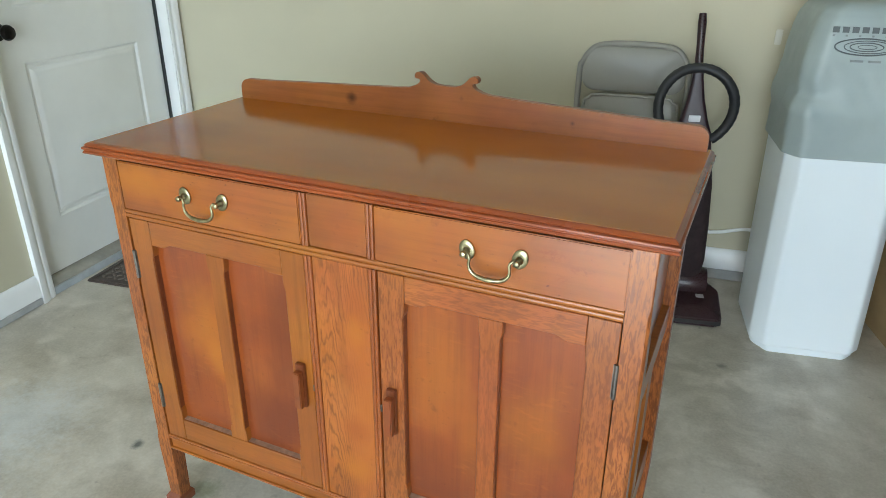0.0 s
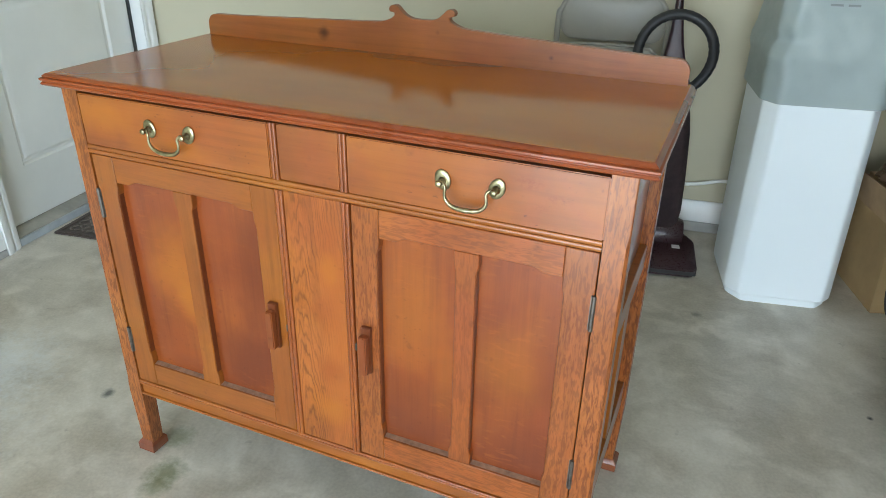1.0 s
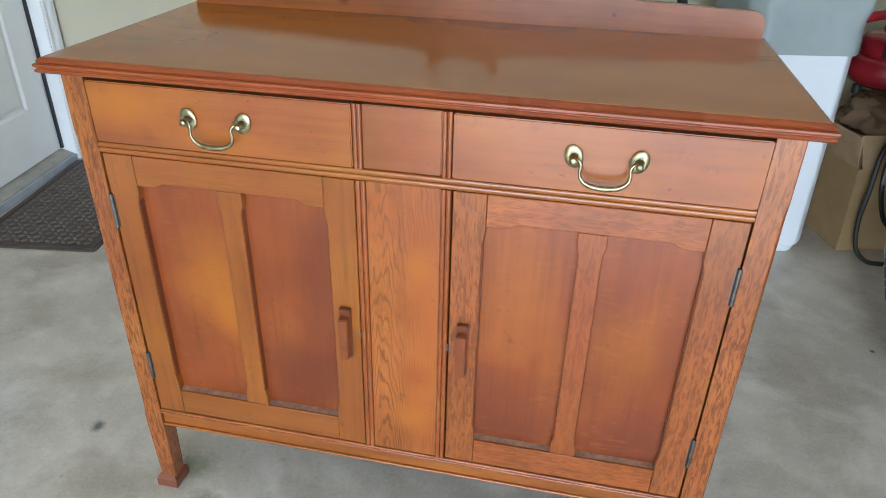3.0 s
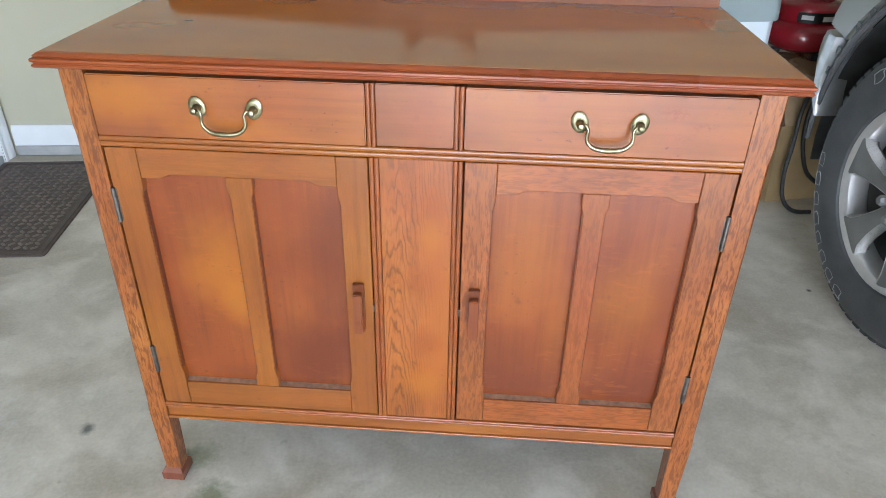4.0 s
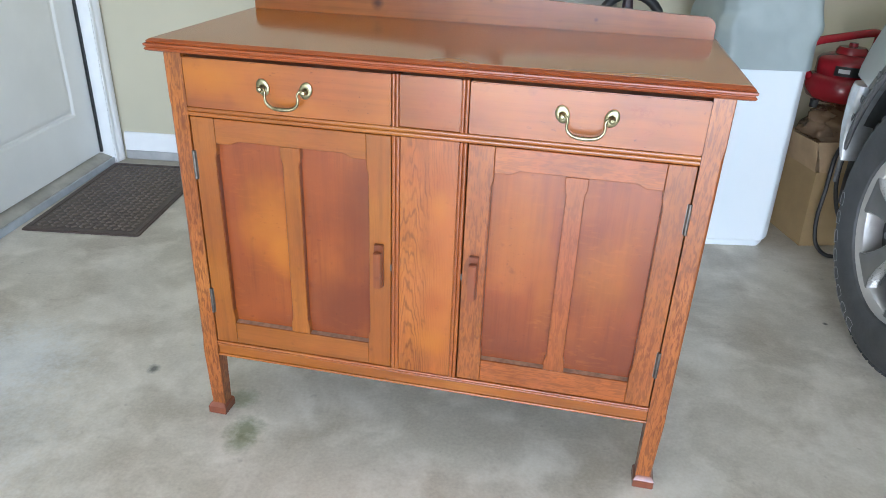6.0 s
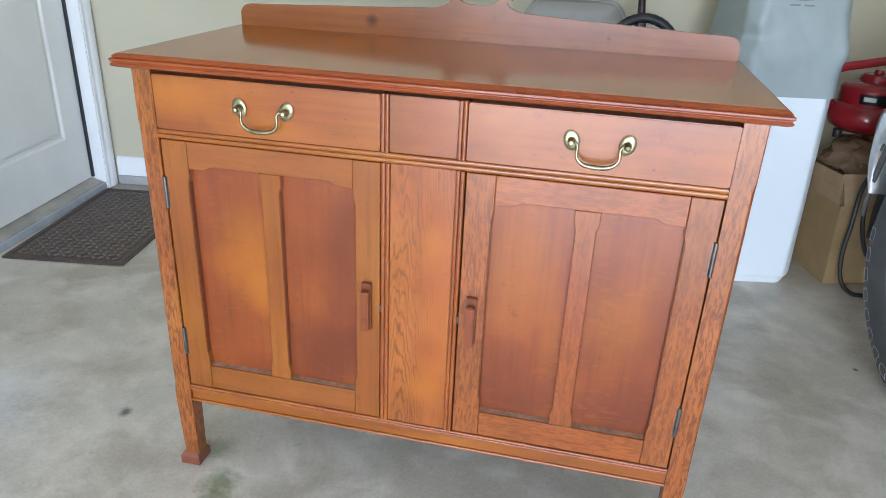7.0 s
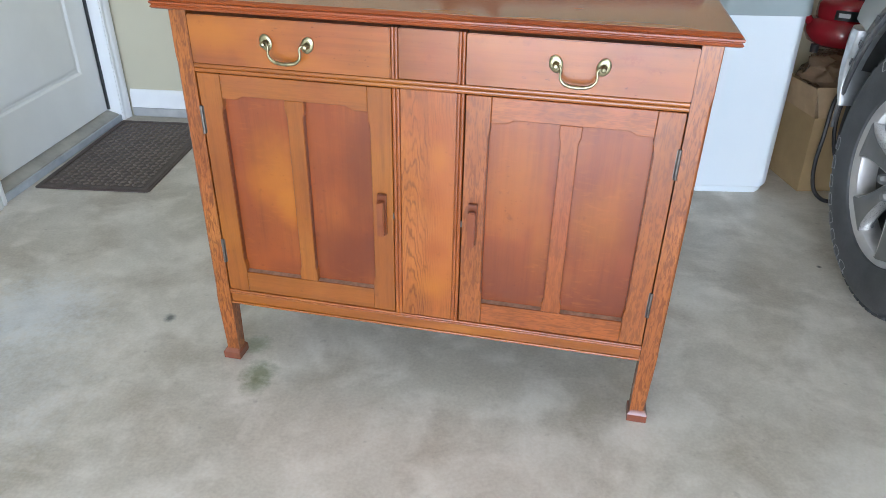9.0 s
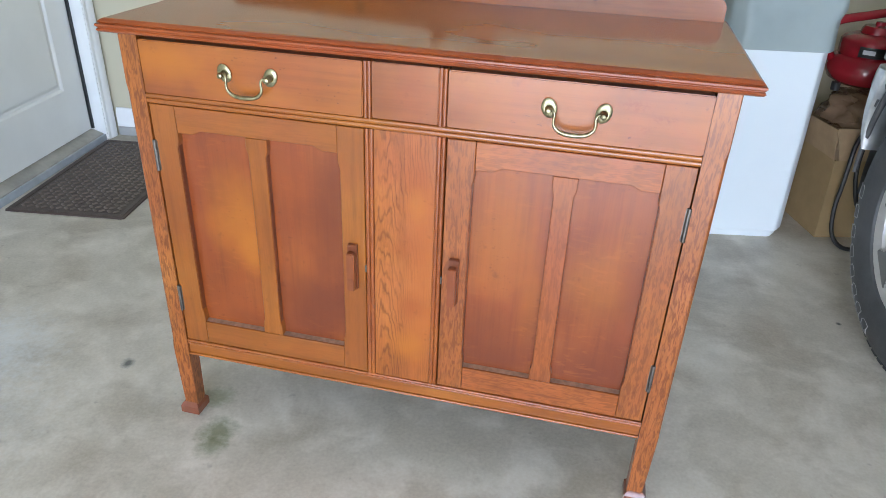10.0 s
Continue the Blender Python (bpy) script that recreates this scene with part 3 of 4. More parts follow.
# outlet box and white pipe on the back wall
outlet = thing("outlet_box", "small white plastic outlet box on the cream wall", "outlet")
part("box_body", box(0.914, 0.932, Y1 - 0.035, Y1 - 0.001, 1.018, 1.066, 0.004), M["cream"], outlet)
part("front_plate", box(0.911, 0.935, Y1 - 0.041, Y1 - 0.036, 1.014, 1.070, 0.002), M["cream"], outlet)
pipe = thing("drain_pipe", "thin white drain tube along the wall behind the softener", "pipe")
part("tube", tube(curve([(0.70, Y1 - 0.012, 0.205), (0.84, Y1 - 0.014, 0.222), (0.95, Y1 - 0.014, 0.247), (1.05, Y1 - 0.1, 0.262), (1.08, 1.70, 0.27)]), 0.008), M["white"], pipe)


# ---- sideboard ----
side = thing("sideboard", "antique orange-stained oak sideboard with two drawers and two panelled doors", "sideboard", pose(0, 0, 0, 0, 0, -6.9))
YF = 0.0   # plane of the frame's face
part("carcass", merged(box(-0.545, 0.545, 0.03, 0.455, 0.20, 0.955), box(-0.545, 0.545, 0.022, 0.03, 0.20, 0.245)), M["carcass"], side, "inside box, dark to stand for the interior shade", None)

# moulded top: ogee edge on the front and both ends
steps = [(0.9645, 0.020), (0.9650, 0.010), (0.9675, 0.004), (0.9705, 0.0015), (0.9730, 0.0030), (0.9742, 0.0048), (0.9752, 0.0048), (0.9762, 0.0030), (0.9785, 0.0010),
         (0.9815, 0.0010), (0.9828, 0.0030), (0.9836, 0.0065), (0.9846, 0.0060), (0.9860, 0.0050), (0.9885, 0.0075), (0.9905, 0.0105), (0.9915, 0.0130)]
rings = [[(-0.612 + o, -0.026 + o, z), (0.612 - o, -0.026 + o, z), (0.612 - o, 0.498, z), (-0.612 + o, 0.498, z)] for z, o in steps]
top = part("top", loft(rings, True), M["edge"], side, "polished top with moulded edge", 25)
part("top_board", box(-0.5985, 0.5985, -0.0125, 0.497, 0.9885, 0.9920, 0.0004, 2), M["top"], top, "polished brown tabletop surface", 30)
part("top_frieze", box(-0.57, 0.57, 0.03, 0.455, 0.952, 0.9645), M["carcass"], side, smooth=None)


def arc(cx, cz, r, a0, a1, n):
    return [(cx + r * math.cos(radians(a0 + (a1 - a0) * k / n)), cz + r * math.sin(radians(a0 + (a1 - a0) * k / n))) for k in range(n + 1)]


# backboard: long low hump with a pair of curled scrolls
half = [(0.593, 0.9895)] + arc(0.568, 1.018, 0.025, 0, 90, 6) + [(0.50, 1.0445), (0.30, 1.053), (0.20, 1.057), (0.115, 1.0615)]
scroll = [(0.100, 1.0630), (0.088, 1.0665), (0.076, 1.0715), (0.069, 1.0770), (0.0665, 1.0825), (0.0705, 1.0860), (0.0765, 1.0850), (0.0808, 1.0885), (0.0808, 1.0950), (0.0750, 1.1005), (0.0665, 1.1015), (0.0590, 1.0980), (0.0525, 1.0910), (0.0450, 1.0840), (0.036, 1.0785), (0.025, 1.0750), (0.012, 1.0740)]
outline = half + scroll
outline = [(u + 0.008 * (1 - min(1, u / 0.3)), v) for u, v in outline] + [(-u + 0.008 * (1 - min(1, u / 0.3)), v) for u, v in outline[::-1]]
part("backboard", prism(outline, "y", 0.475, 0.494, 0.0015, 2), M["backboard"], side, "scroll-cut backboard", 30)

# posts with stopped chamfers and block feet
for sx in (-1, 1):
    for y0, y1, nm in ((YF - 0.004, 0.036, "front"), (0.425, 0.465, "back")):
        rings = []
        for z, cut, w in ((0.0, 0.002, 0.041), (0.19, 0.002, 0.041), (0.215, 0.002, 0.041), (0.235, 0.005, 0.041), (0.845, 0.005, 0.041), (0.865, 0.002, 0.041), (0.89, 0.002, 0.041), (0.9645, 0.002, 0.041)):
            t = 0.83 if z == 0 else 1.0
            xi, xo = 0.540, 0.540 + w * t
            ya_, yb_ = y0 + (0.002 if z == 0 else 0), y1 - (0.004 if z == 0 else 0)
            if nm == "front":
                ring = [(xi, ya_, z), (xo - cut, ya_, z), (xo, ya_ + cut, z), (xo, yb_ - 0.002, z), (xo - 0.002, yb_, z), (xi, yb_, z)]
            else:
                ring = [(xi, ya_, z), (xo - 0.002, ya_, z), (xo, ya_ + 0.002, z), (xo, yb_ - cut, z), (xo - cut, yb_, z), (xi, yb_, z)]
            rings.append([(sx * p[0], p[1], p[2]) for p in ring])
        part("post", loft(rings), M["oak_post"], side, smooth=30)
        f0, f1 = 0.536, 0.585
        foot = loft([[(sx * x, y, z) for x, y in ((f0 + o, y0 - 0.006 + o), (f1 - o, y0 - 0.006 + o), (f1 - o, y1 + 0.006 - o), (f0 + o, y1 + 0.006 - o))]
                     for z, o in ((0.0, 0.003), (0.004, 0.0), (0.024, 0.0), (0.031, 0.004), (0.036, 0.0085))])
        part("foot", foot, M["foot"], side, "reddish block foot, worn at the edges", 25)


def reed(x0, x1, z0, z1, y=YF, count=2, upright=True):
    """Two rounded beads side by side."""
    bm = bmesh.new()
    span = (x1 - x0) if upright else (z1 - z0)
    w = span / count
    for i in range(count):
        a = (x0 if upright else z0) + i * w + 0.0003
        b = a + w - 0.0006
        prof = [(a, y + 0.012)] + [((a + b) / 2 - (b - a) / 2 * math.cos(math.pi * k / 6), y - 0.0025 - 0.0022 * math.sin(math.pi * k / 6)) for k in range(7)] + [(b, y + 0.012)]
        sub = prism(prof, "z", z0, z1) if upright else prism([(v, u) for u, v in prof], "x", x0, x1)
        me = bpy.data.meshes.new("tmp")
        sub.to_mesh(me)
        sub.free()
        bm.from_mesh(me)
        bpy.data.meshes.remove(me)
    return bm


# rails, mullions and reeded strips of the face
part("drawer_rail", reed(-0.539, 0.539, 0.8285, 0.8485, YF, 2, False), M["oak_h"], side, "reeded rail under the drawers")
bottom = part("bottom_rail", box(-0.5395, 0.5395, YF + 0.002, 0.03, 0.192, 0.238, 0.001), M["oak_h"], side)
part("bead", reed(-0.539, 0.539, 0.2255, 0.2385, YF + 0.001, 2, False), M["oak_rose_h"], bottom)
part("bead", reed(-0.539, 0.539, 0.1925, 0.1995, YF + 0.001, 1, False), M["oak_h"], bottom)
for a, b, z0, z1 in ((-0.0785, -0.063, 0.849, 0.957), (0.066, 0.082, 0.849, 0.957), (-0.0775, -0.060, 0.239, 0.828), (0.066, 0.083, 0.239, 0.828)):
    part("reeded_strip", reed(a, b, z0, z1, YF, 2), M["oak_rose_v"], side)
part("centre_panel", box(-0.0625, 0.0655, YF - 0.001, 0.03, 0.8495, 0.956, 0.0015), M["drawer"], side, "blind square panel between the drawers")
part("centre_stile", box(-0.0595, 0.0655, YF - 0.001, 0.03, 0.239, 0.8275, 0.001), M["oak_strip"], side, "oak strip with cathedral grain between the doors")


def bail_pull(parent, cx, zc=0.907):
    for dx in (-0.0475, 0.0475):
        x = cx + dx
        out = []
        for r, h in ((1.0, 0.0), (1.0, 0.0012), (0.86, 0.0028), (0.55, 0.0034), (0.30, 0.0030)):
            ring = []
            for k in range(28):
                a = 2 * math.pi * k / 28
                u, v = 0.0138 * r * math.cos(a), 0.0182 * r * math.sin(a)
                tilt = radians(18 if dx < 0 else -18)
                ring.append((x + u * math.cos(tilt) - v * math.sin(tilt), YF - 0.0065 - h, zc + u * math.sin(tilt) + v * math.cos(tilt)))
            out.append(ring)
        part("rosette", loft(out), M["brass"], parent, "oval brass backplate")
        part("post_knob", lathe([(0.0075, 0), (0.0065, -0.003), (0.0042, -0.006), (0.0046, -0.012), (0.0058, -0.016), (0.0050, -0.019), (0.002, -0.0205)], "y", (x, YF - 0.009, zc - 0.001), 16), M["brass"], parent)
    pts = [(-0.046, 0.0, -0.018), (-0.040, 0.001, -0.021), (-0.0355, -0.006, -0.023), (-0.0365, -0.016, -0.023), (-0.034, -0.027, -0.023), (-0.022, -0.0365, -0.023), (0, -0.039, -0.024)]
    pts = pts + [(-x, z, y) for x, z, y in pts[-2::-1]]
    path = curve([(cx + x, YF - 0.002 + y, zc + z) for x, z, y in pts], 5)
    n = len(path)
    rad = [0.0026 + 0.0020 * max(0.0, 1 - abs(i / (n - 1) - 0.5) / 0.22) for i in range(n)]
    part("bail", tube(path, rad, 10), M["brass"], parent, "curved brass bail handle")


for a, b, cx in ((-0.5396, -0.0798, -0.3095), (0.0835, 0.5396, 0.3145)):
    front = part("drawer", box(a, b, YF - 0.004, 0.03, 0.8490, 0.9555, 0.002, 2), M["drawer"], side, "drawer front with scratched orange varnish")
    bail_pull(front, cx)


def ogee_edge(z0, z1, w0, w1):
    """Inner edge of a stile: full width at both ends, swept back to a narrower waist."""
    out = []
    for k in range(9):
        s = k / 8
        out.append((w0 + (w1 - w0) * (3 * s * s - 2 * s ** 3), z0 + 0.022 + 0.02 * s))
    return [(w0, z0)] + out + [(w, z0 + z1 - z) for w, z in out[::-1]] + [(w0, z1)]


def cabinet_door(x0, x1, hinge_left):
    z0, z1 = 0.2405, 0.8265
    yf, yb = YF - 0.0015, 0.018
    leaf_ = part("door", box(x0 + 0.004, x1 - 0.004, 0.0195, 0.024, z0 + 0.004, z1 - 0.004), M["carcass"], side, "panelled oak cabinet door, closed", None)
    ws, wr = 0.051, 0.052
    pz0, pz1 = 0.298, 0.775
    for xo, way in ((x0, 1), (x1, -1)):
        edge = ogee_edge(pz0, pz1, ws + 0.004, ws)
        pts = [(xo, z0), (xo + way * (ws + 0.004), z0)] + [(xo + way * w, z) for w, z in edge] + [(xo + way * (ws + 0.004), z1), (xo, z1)]
        clean = [p for i, p in enumerate(pts) if i == 0 or (abs(p[0] - pts[i - 1][0]) + abs(p[1] - pts[i - 1][1])) > 1e-5]
        part("stile", prism(clean, "y", yf, yb, 0.0012, 1), M["oak_v" if hinge_left else "oak_curl"], leaf_, smooth=25)
    xa, xb = x0 + ws + 0.0045, x1 - ws - 0.0045
    # top rail: its lower edge rises in the middle through two small ogees
    low, high = pz1 - 0.006, pz1 + 0.003
    prof = []
    for k in range(9):
        s = k / 8
        prof.append((xa + 0.03 + 0.025 * s, low + (high - low) * (3 * s * s - 2 * s ** 3)))
    prof = [(xa, low)] + prof + [(xa + xb - x, z) for x, z in prof[::-1]] + [(xb, low)]
    part("rail", prism(prof + [(xb, z1), (xa, z1)], "y", yf + 0.0006, yb, 0.0012, 1), M["oak_h" if hinge_left else "oak_rose_h"], leaf_, smooth=25)
    part("rail", box(xa, xb, yf + 0.0006, yb, z0, pz0 + 0.001, 0.0012, 1), M["oak_h" if hinge_left else "oak_rose_h"], leaf_)
    xm = (x0 + x1) / 2
    edge = ogee_edge(pz0 + 0.0015, high - 0.0005, 0.0235, 0.0190)
    pts = [(xm - w, z) for w, z in edge] + [(xm + w, z) for w, z in edge[::-1]]
    part("mullion", prism(pts, "y", yf + 0.0010, yb, 0.0012, 1), M["oak_v" if hinge_left else "oak_rose_v"], leaf_, smooth=25)
    for a, b in ((x0 + ws - 0.002, xm - 0.016), (xm + 0.016, x1 - ws + 0.002)):
        part("panel", box(a, b, 0.0150, 0.0190, pz0 - 0.003, pz1 + 0.005), PANELS[(0 if hinge_left else 2) + (a > xm)], leaf_, "reddish oak panel", None)
        part("panel_ledge", prism([(0.0035, pz0 + 0.0012), (0.0148, pz0 + 0.0012), (0.0148, pz0 + 0.0042)], "x", a + 0.004, b - 0.004), M["dust"], leaf_, "dusty ledge under the panel", None)
    # added dark strips that stand for the shaded recess walls beside the panels
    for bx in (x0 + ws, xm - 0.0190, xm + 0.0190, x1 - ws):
        part("inner_bead", box(bx - 0.0012, bx + 0.0012, 0.0022, 0.0148, pz0 + 0.028, pz1 - 0.030), M["shadewood"], leaf_, smooth=None)
    px = x1 - 0.026 if hinge_left else x0 + 0.026
    part("pull", box(px - 0.0085, px + 0.0085, yf - 0.026, yf - 0.011, 0.470, 0.560, 0.002), M["pull"], leaf_, "small upright wooden pull")
    # the plate's darkness is the pull's shade put into its colour
    part("pull_plate", box(px - 0.0105, px + 0.0105, yf - 0.0108, yf - 0.0002, 0.466, 0.574, 0.0015), M["shadewood"], leaf_, "pull backplate, darkened for the shade behind the pull")
    hx = x0 - 0.0005 if hinge_left else x1 + 0.0005
    for hz in (0.715, 0.359):
        part("hinge", merged(lathe([(0.0042, hz - 0.034), (0.0042, hz - 0.012), (0.0036, hz - 0.0115), (0.0036, hz - 0.0105), (0.0042, hz - 0.010), (0.0042, hz + 0.034)], "z", (hx, yf - 0.0015, 0), 12),
                             box(hx - 0.006, hx + 0.006, yf - 0.0008, yf + 0.001, hz - 0.033, hz + 0.033)), M["hinge"], leaf_, "dull steel butt hinge")


cabinet_door(-0.5375, -0.0795, True)
cabinet_door(0.0855, 0.5375, False)

for x in (-0.0785, 0.0842):
    part("catch_plate", box(x - 0.0022, x + 0.0022, YF - 0.003, YF + 0.004, 0.508, 0.524, 0.0006), M["hinge"], side, "small worn steel catch")

# ends: frame and panels
for sx in (-1, 1):
    for z0, z1 in ((0.885, 0.955), (0.60, 0.655), (0.215, 0.285)):
        part("end_rail", box(min(sx * 0.548, sx * 0.572), max(sx * 0.548, sx * 0.572), 0.0365, 0.4245, z0, z1, 0.0015, 1), M["oak_h"], side)
    part("end_stile", box(min(sx * 0.549, sx * 0.571), max(sx * 0.549, sx * 0.571), 0.205, 0.255, 0.2855, 0.5995, 0.0015, 1), M["oak_v"], side)
    for z0, z1 in ((0.2855, 0.5995), (0.6555, 0.8845)):
        part("end_panel", box(min(sx * 0.546, sx * 0.556), max(sx * 0.546, sx * 0.556), 0.0362, 0.4248, z0 - 0.002, z1 + 0.002), PANELS[2], side, smooth=None)

# ---- door mat ----
mat = thing("door_mat", "dark brown rubber door mat with woven lozenge pattern, by the door", "mat", pose(-1.527, 1.462, 0, 0, 0, 1.5))
MW, MD = 0.49, 0.815
part("base", loft([rrect(0, 0, MW - o, MD - o, 0.015, z) for z, o in ((0.0005, 0.004), (0.002, 0.0), (0.005, 0.002), (0.007, 0.010))]), M["rubber"], mat)
part("border", merged(box(-MW / 2 + 0.012, MW / 2 - 0.012, -MD / 2 + 0.012, -MD / 2 + 0.03, 0.0068, 0.0098, 0.001, 1), box(-MW / 2 + 0.012, MW / 2 - 0.012, MD / 2 - 0.03, MD / 2 - 0.012, 0.0068, 0.0098, 0.001, 1),
                      box(-MW / 2 + 0.012, -MW / 2 + 0.03, -MD / 2 + 0.031, MD / 2 - 0.031, 0.0068, 0.0098, 0.001, 1), box(MW / 2 - 0.03, MW / 2 - 0.012, -MD / 2 + 0.031, MD / 2 - 0.031, 0.0068, 0.0098, 0.001, 1)), M["rubber"], mat)
weave = bmesh.new()
random.seed(11)
step = 0.0295
for i in range(int((MW - 0.07) / step)):
    for k in range(int((MD - 0.07) / step)):
        cx, cy = -MW / 2 + 0.052 + i * step, -MD / 2 + 0.052 + k * step
        a = radians((45 if (i + k) % 2 else -45) + random.uniform(-3, 3))
        h = 0.0098 + random.uniform(0, 0.0012)
        rings = [[(u, v, z) for u, v, _ in rrect(0, 0, 0.025 * s_, 0.0115 * s_, 0.004 * s_, 0, 2)] for s_, z in ((1.0, 0.0068), (0.95, h - 0.001), (0.72, h))]
        rows = [[weave.verts.new((cx + u * math.cos(a) - v * math.sin(a), cy + u * math.sin(a) + v * math.cos(a), z)) for u, v, z in ring] for ring in rings]
        n = len(rows[0])
        for p_, q_ in zip(rows, rows[1:]):
            for m in range(n):
                weave.faces.new((p_[m], p_[(m + 1) % n], q_[(m + 1) % n], q_[m]))
        weave.faces.new(rows[-1])
tagged(part("weave", weave, M["mattuft"], mat, "rows of raised dusty rubber tufts", 30), kind="stuff")

# ---- water softener ----
soft = thing("water_softener", "white plastic water softener tank under a grey fitted cover", "softener", pose(1.135, 1.555, 0, 0, 0, 4.5))


def tank_ring(z, w, d, c):
    """Plan of the tank: a square with broad flat chamfers at the front corners."""
    x, y = w / 2, d / 2
    e = x - 0.012 - 0.042 * min(z, 1.0)
    pts = [(-x + c * 0.75, -y), (e - c * 0.65, -y), (e, -y + c * 0.75), (e, y - 0.03), (e - 0.03, y), (-x + 0.03, y), (-x, y - 0.03), (-x, -y + c)]
    out = []
    n = len(pts)
    for i, p in enumerate(pts):
        a, b = Vector(pts[i - 1]), Vector(pts[(i + 1) % n])
        v = Vector(p)
        r = 0.012
        p1, p2 = v + (a - v).normalized() * r, v + (b - v).normalized() * r
        for k in range(4):
            t = k / 3
            q = p1 * (1 - t) ** 2 + v * 2 * t * (1 - t) + p2 * t * t
            out.append((q.x, q.y, z))
    return out


part("tank", loft([tank_ring(z, w, d, 0.058) for z, w, d in ((0.028, 0.372, 0.352), (0.034, 0.382, 0.362), (0.05, 0.384, 0.364), (0.4, 0.395, 0.374), (0.78, 0.404, 0.384))]), M["tank"], soft, "white tapered plastic tank", 30)
part("plinth", loft([tank_ring(z, w, d, 0.06) for z, w, d in ((0.0, 0.350, 0.338), (0.004, 0.356, 0.344), (0.0275, 0.356, 0.344))]), M["tank"], soft, "stepped white plinth", 30)
random.seed(4)
levels = ((0.742, 0.421, 0.398, 0.058), (0.7425, 0.427, 0.404, 0.058), (0.755, 0.427, 0.404, 0.058), (0.80, 0.424, 0.402, 0.058), (0.85, 0.424, 0.402, 0.056), (0.885, 0.440, 0.412, 0.054), (0.91, 0.438, 0.410, 0.05),
          (0.95, 0.422, 0.398, 0.05), (1.00, 0.412, 0.387, 0.05), (1.06, 0.402, 0.375, 0.05), (1.12, 0.388, 0.362, 0.05), (1.165, 0.366, 0.348, 0.05), (1.195, 0.335, 0.32, 0.05), (1.212, 0.29, 0.28, 0.045), (1.218, 0.20, 0.19, 0.04))


def resampled(ring, n):
    """The same closed outline with n points at even steps."""
    pts = [Vector(p) for p in ring]
    runs = [(pts[(i + 1) % len(pts)] - p).length for i, p in enumerate(pts)]
    out, i, done = [], 0, 0.0
    for k in range(n):
        want = sum(runs) * k / n
        while done + runs[i] < want:
            done, i = done + runs[i], i + 1
        out.append(pts[i].lerp(pts[(i + 1) % len(pts)], (want - done) / max(runs[i], 1e-9)))
    return out


cover_rings = []
for (z0, w0, d0, c0), (z1, w1, d1, c1) in zip(levels, levels[1:]):
    n = max(1, round((z1 - z0) / 0.012))
    for s in range(n):
        t = s / n
        z = z0 + (z1 - z0) * t
        ring = []
        for p in resampled(tank_ring(z, w0 + (w1 - w0) * t, d0 + (d1 - d0) * t, c0 + (c1 - c0) * t), 120):
            fold = noise.noise((p.x * 7, p.y * 7, p.z * 5)) + 0.6 * noise.noise((p.x * 16, p.y * 16, p.z * 13)) + 0.35 * noise.noise((p.x * 40 + p.z * 25, p.y * 40, p.z * 18))
            amp = 0.0 if z < 0.757 else (0.006 if p.y < -0.14 and z > 1.03 else 0.030) * min(1.0, (z - 0.757) / 0.04)
            # the cloth tucks in above the front corner and sags below it
            tuck = math.exp(-((z - 0.935) / 0.030) ** 2) * math.exp(-((p.x + 0.17) / 0.055) ** 2 - ((p.y + 0.15) / 0.07) ** 2)
            sag = math.exp(-((z - 0.85) / 0.045) ** 2) * math.exp(-((p.x + 0.18) / 0.07) ** 2 - ((p.y + 0.13) / 0.09) ** 2)
            k = 1 + amp * fold - 0.11 * tuck + 0.035 * sag
            ring.append((p.x * k, p.y * k, p.z))
        cover_rings.append(ring)
cover = part("cover", loft(cover_rings), M["cover"], soft, "grey wrinkled vinyl cover", 75)


def front_y(z):
    """The front of the cover, which leans back as it rises."""
    return -0.1875 + (z - 1.06) * 0.105 - 0.0035


def mark_bar(x0, x1, z0, z1):
    bm = bmesh.new()
    vs = [bm.verts.new((x, front_y(z) - o, z)) for o in (0.0, 0.0012) for x, z in ((x0, z0), (x1, z0), (x1, z1), (x0, z1))]
    for f in ((4, 5, 6, 7), (0, 1, 5, 4), (1, 2, 6, 5), (2, 3, 7, 6), (3, 0, 4, 7)):
        bm.faces.new([vs[i] for i in f])
    return bm


for k in range(8):
    part("print_bar", mark_bar(-0.150 + 0.0270 * k, -0.150 + 0.0270 * k + 0.0185, 1.130, 1.147), M["print"], cover, smooth=None)
for k in range(6):
    part("print_bar", mark_bar(-0.148 + 0.036 * k, -0.142 + 0.036 * k, 1.119, 1.124), M["printpale"], cover, smooth=None)
for x0, x1 in ((-0.085, -0.05), (-0.036, -0.002)):
    part("print_bar", mark_bar(x0, x1, 1.046, 1.052), M["printpale"], cover, smooth=None)
for rx, rz, w, dx in ((0.086, 0.024, 0.0038, 0.0), (0.066, 0.018, 0.0026, 0.006), (0.046, 0.012, 0.003, 0.002), (0.026, 0.006, 0.002, 0.004)):
    pts = []
    for k in range(48):
        a = 2 * math.pi * k / 48
        z = 1.090 + rz * math.sin(a)
        pts.append((-0.050 + dx + rx * math.cos(a), front_y(z) + 0.0008, z))
    part("print_ring", tube(pts, w * 0.5, 6, True), M["print"], cover)

# ---- folding chair, folded against the back wall ----
chair = thing("folding_chair", "folded taupe steel folding chair leaning on the back wall", "chair", pose(0.405, 1.885, -0.016, -4.5, 0, 0))
hw = 0.218
bow = [(-hw + 0.012, -0.03, 0.005), (-hw + 0.004, -0.025, 0.40), (-hw, -0.02, 0.86), (-hw + 0.012, -0.02, 0.93), (-hw + 0.05, -0.02, 0.985), (-hw + 0.11, -0.02, 1.003), (0, -0.02, 1.007)]
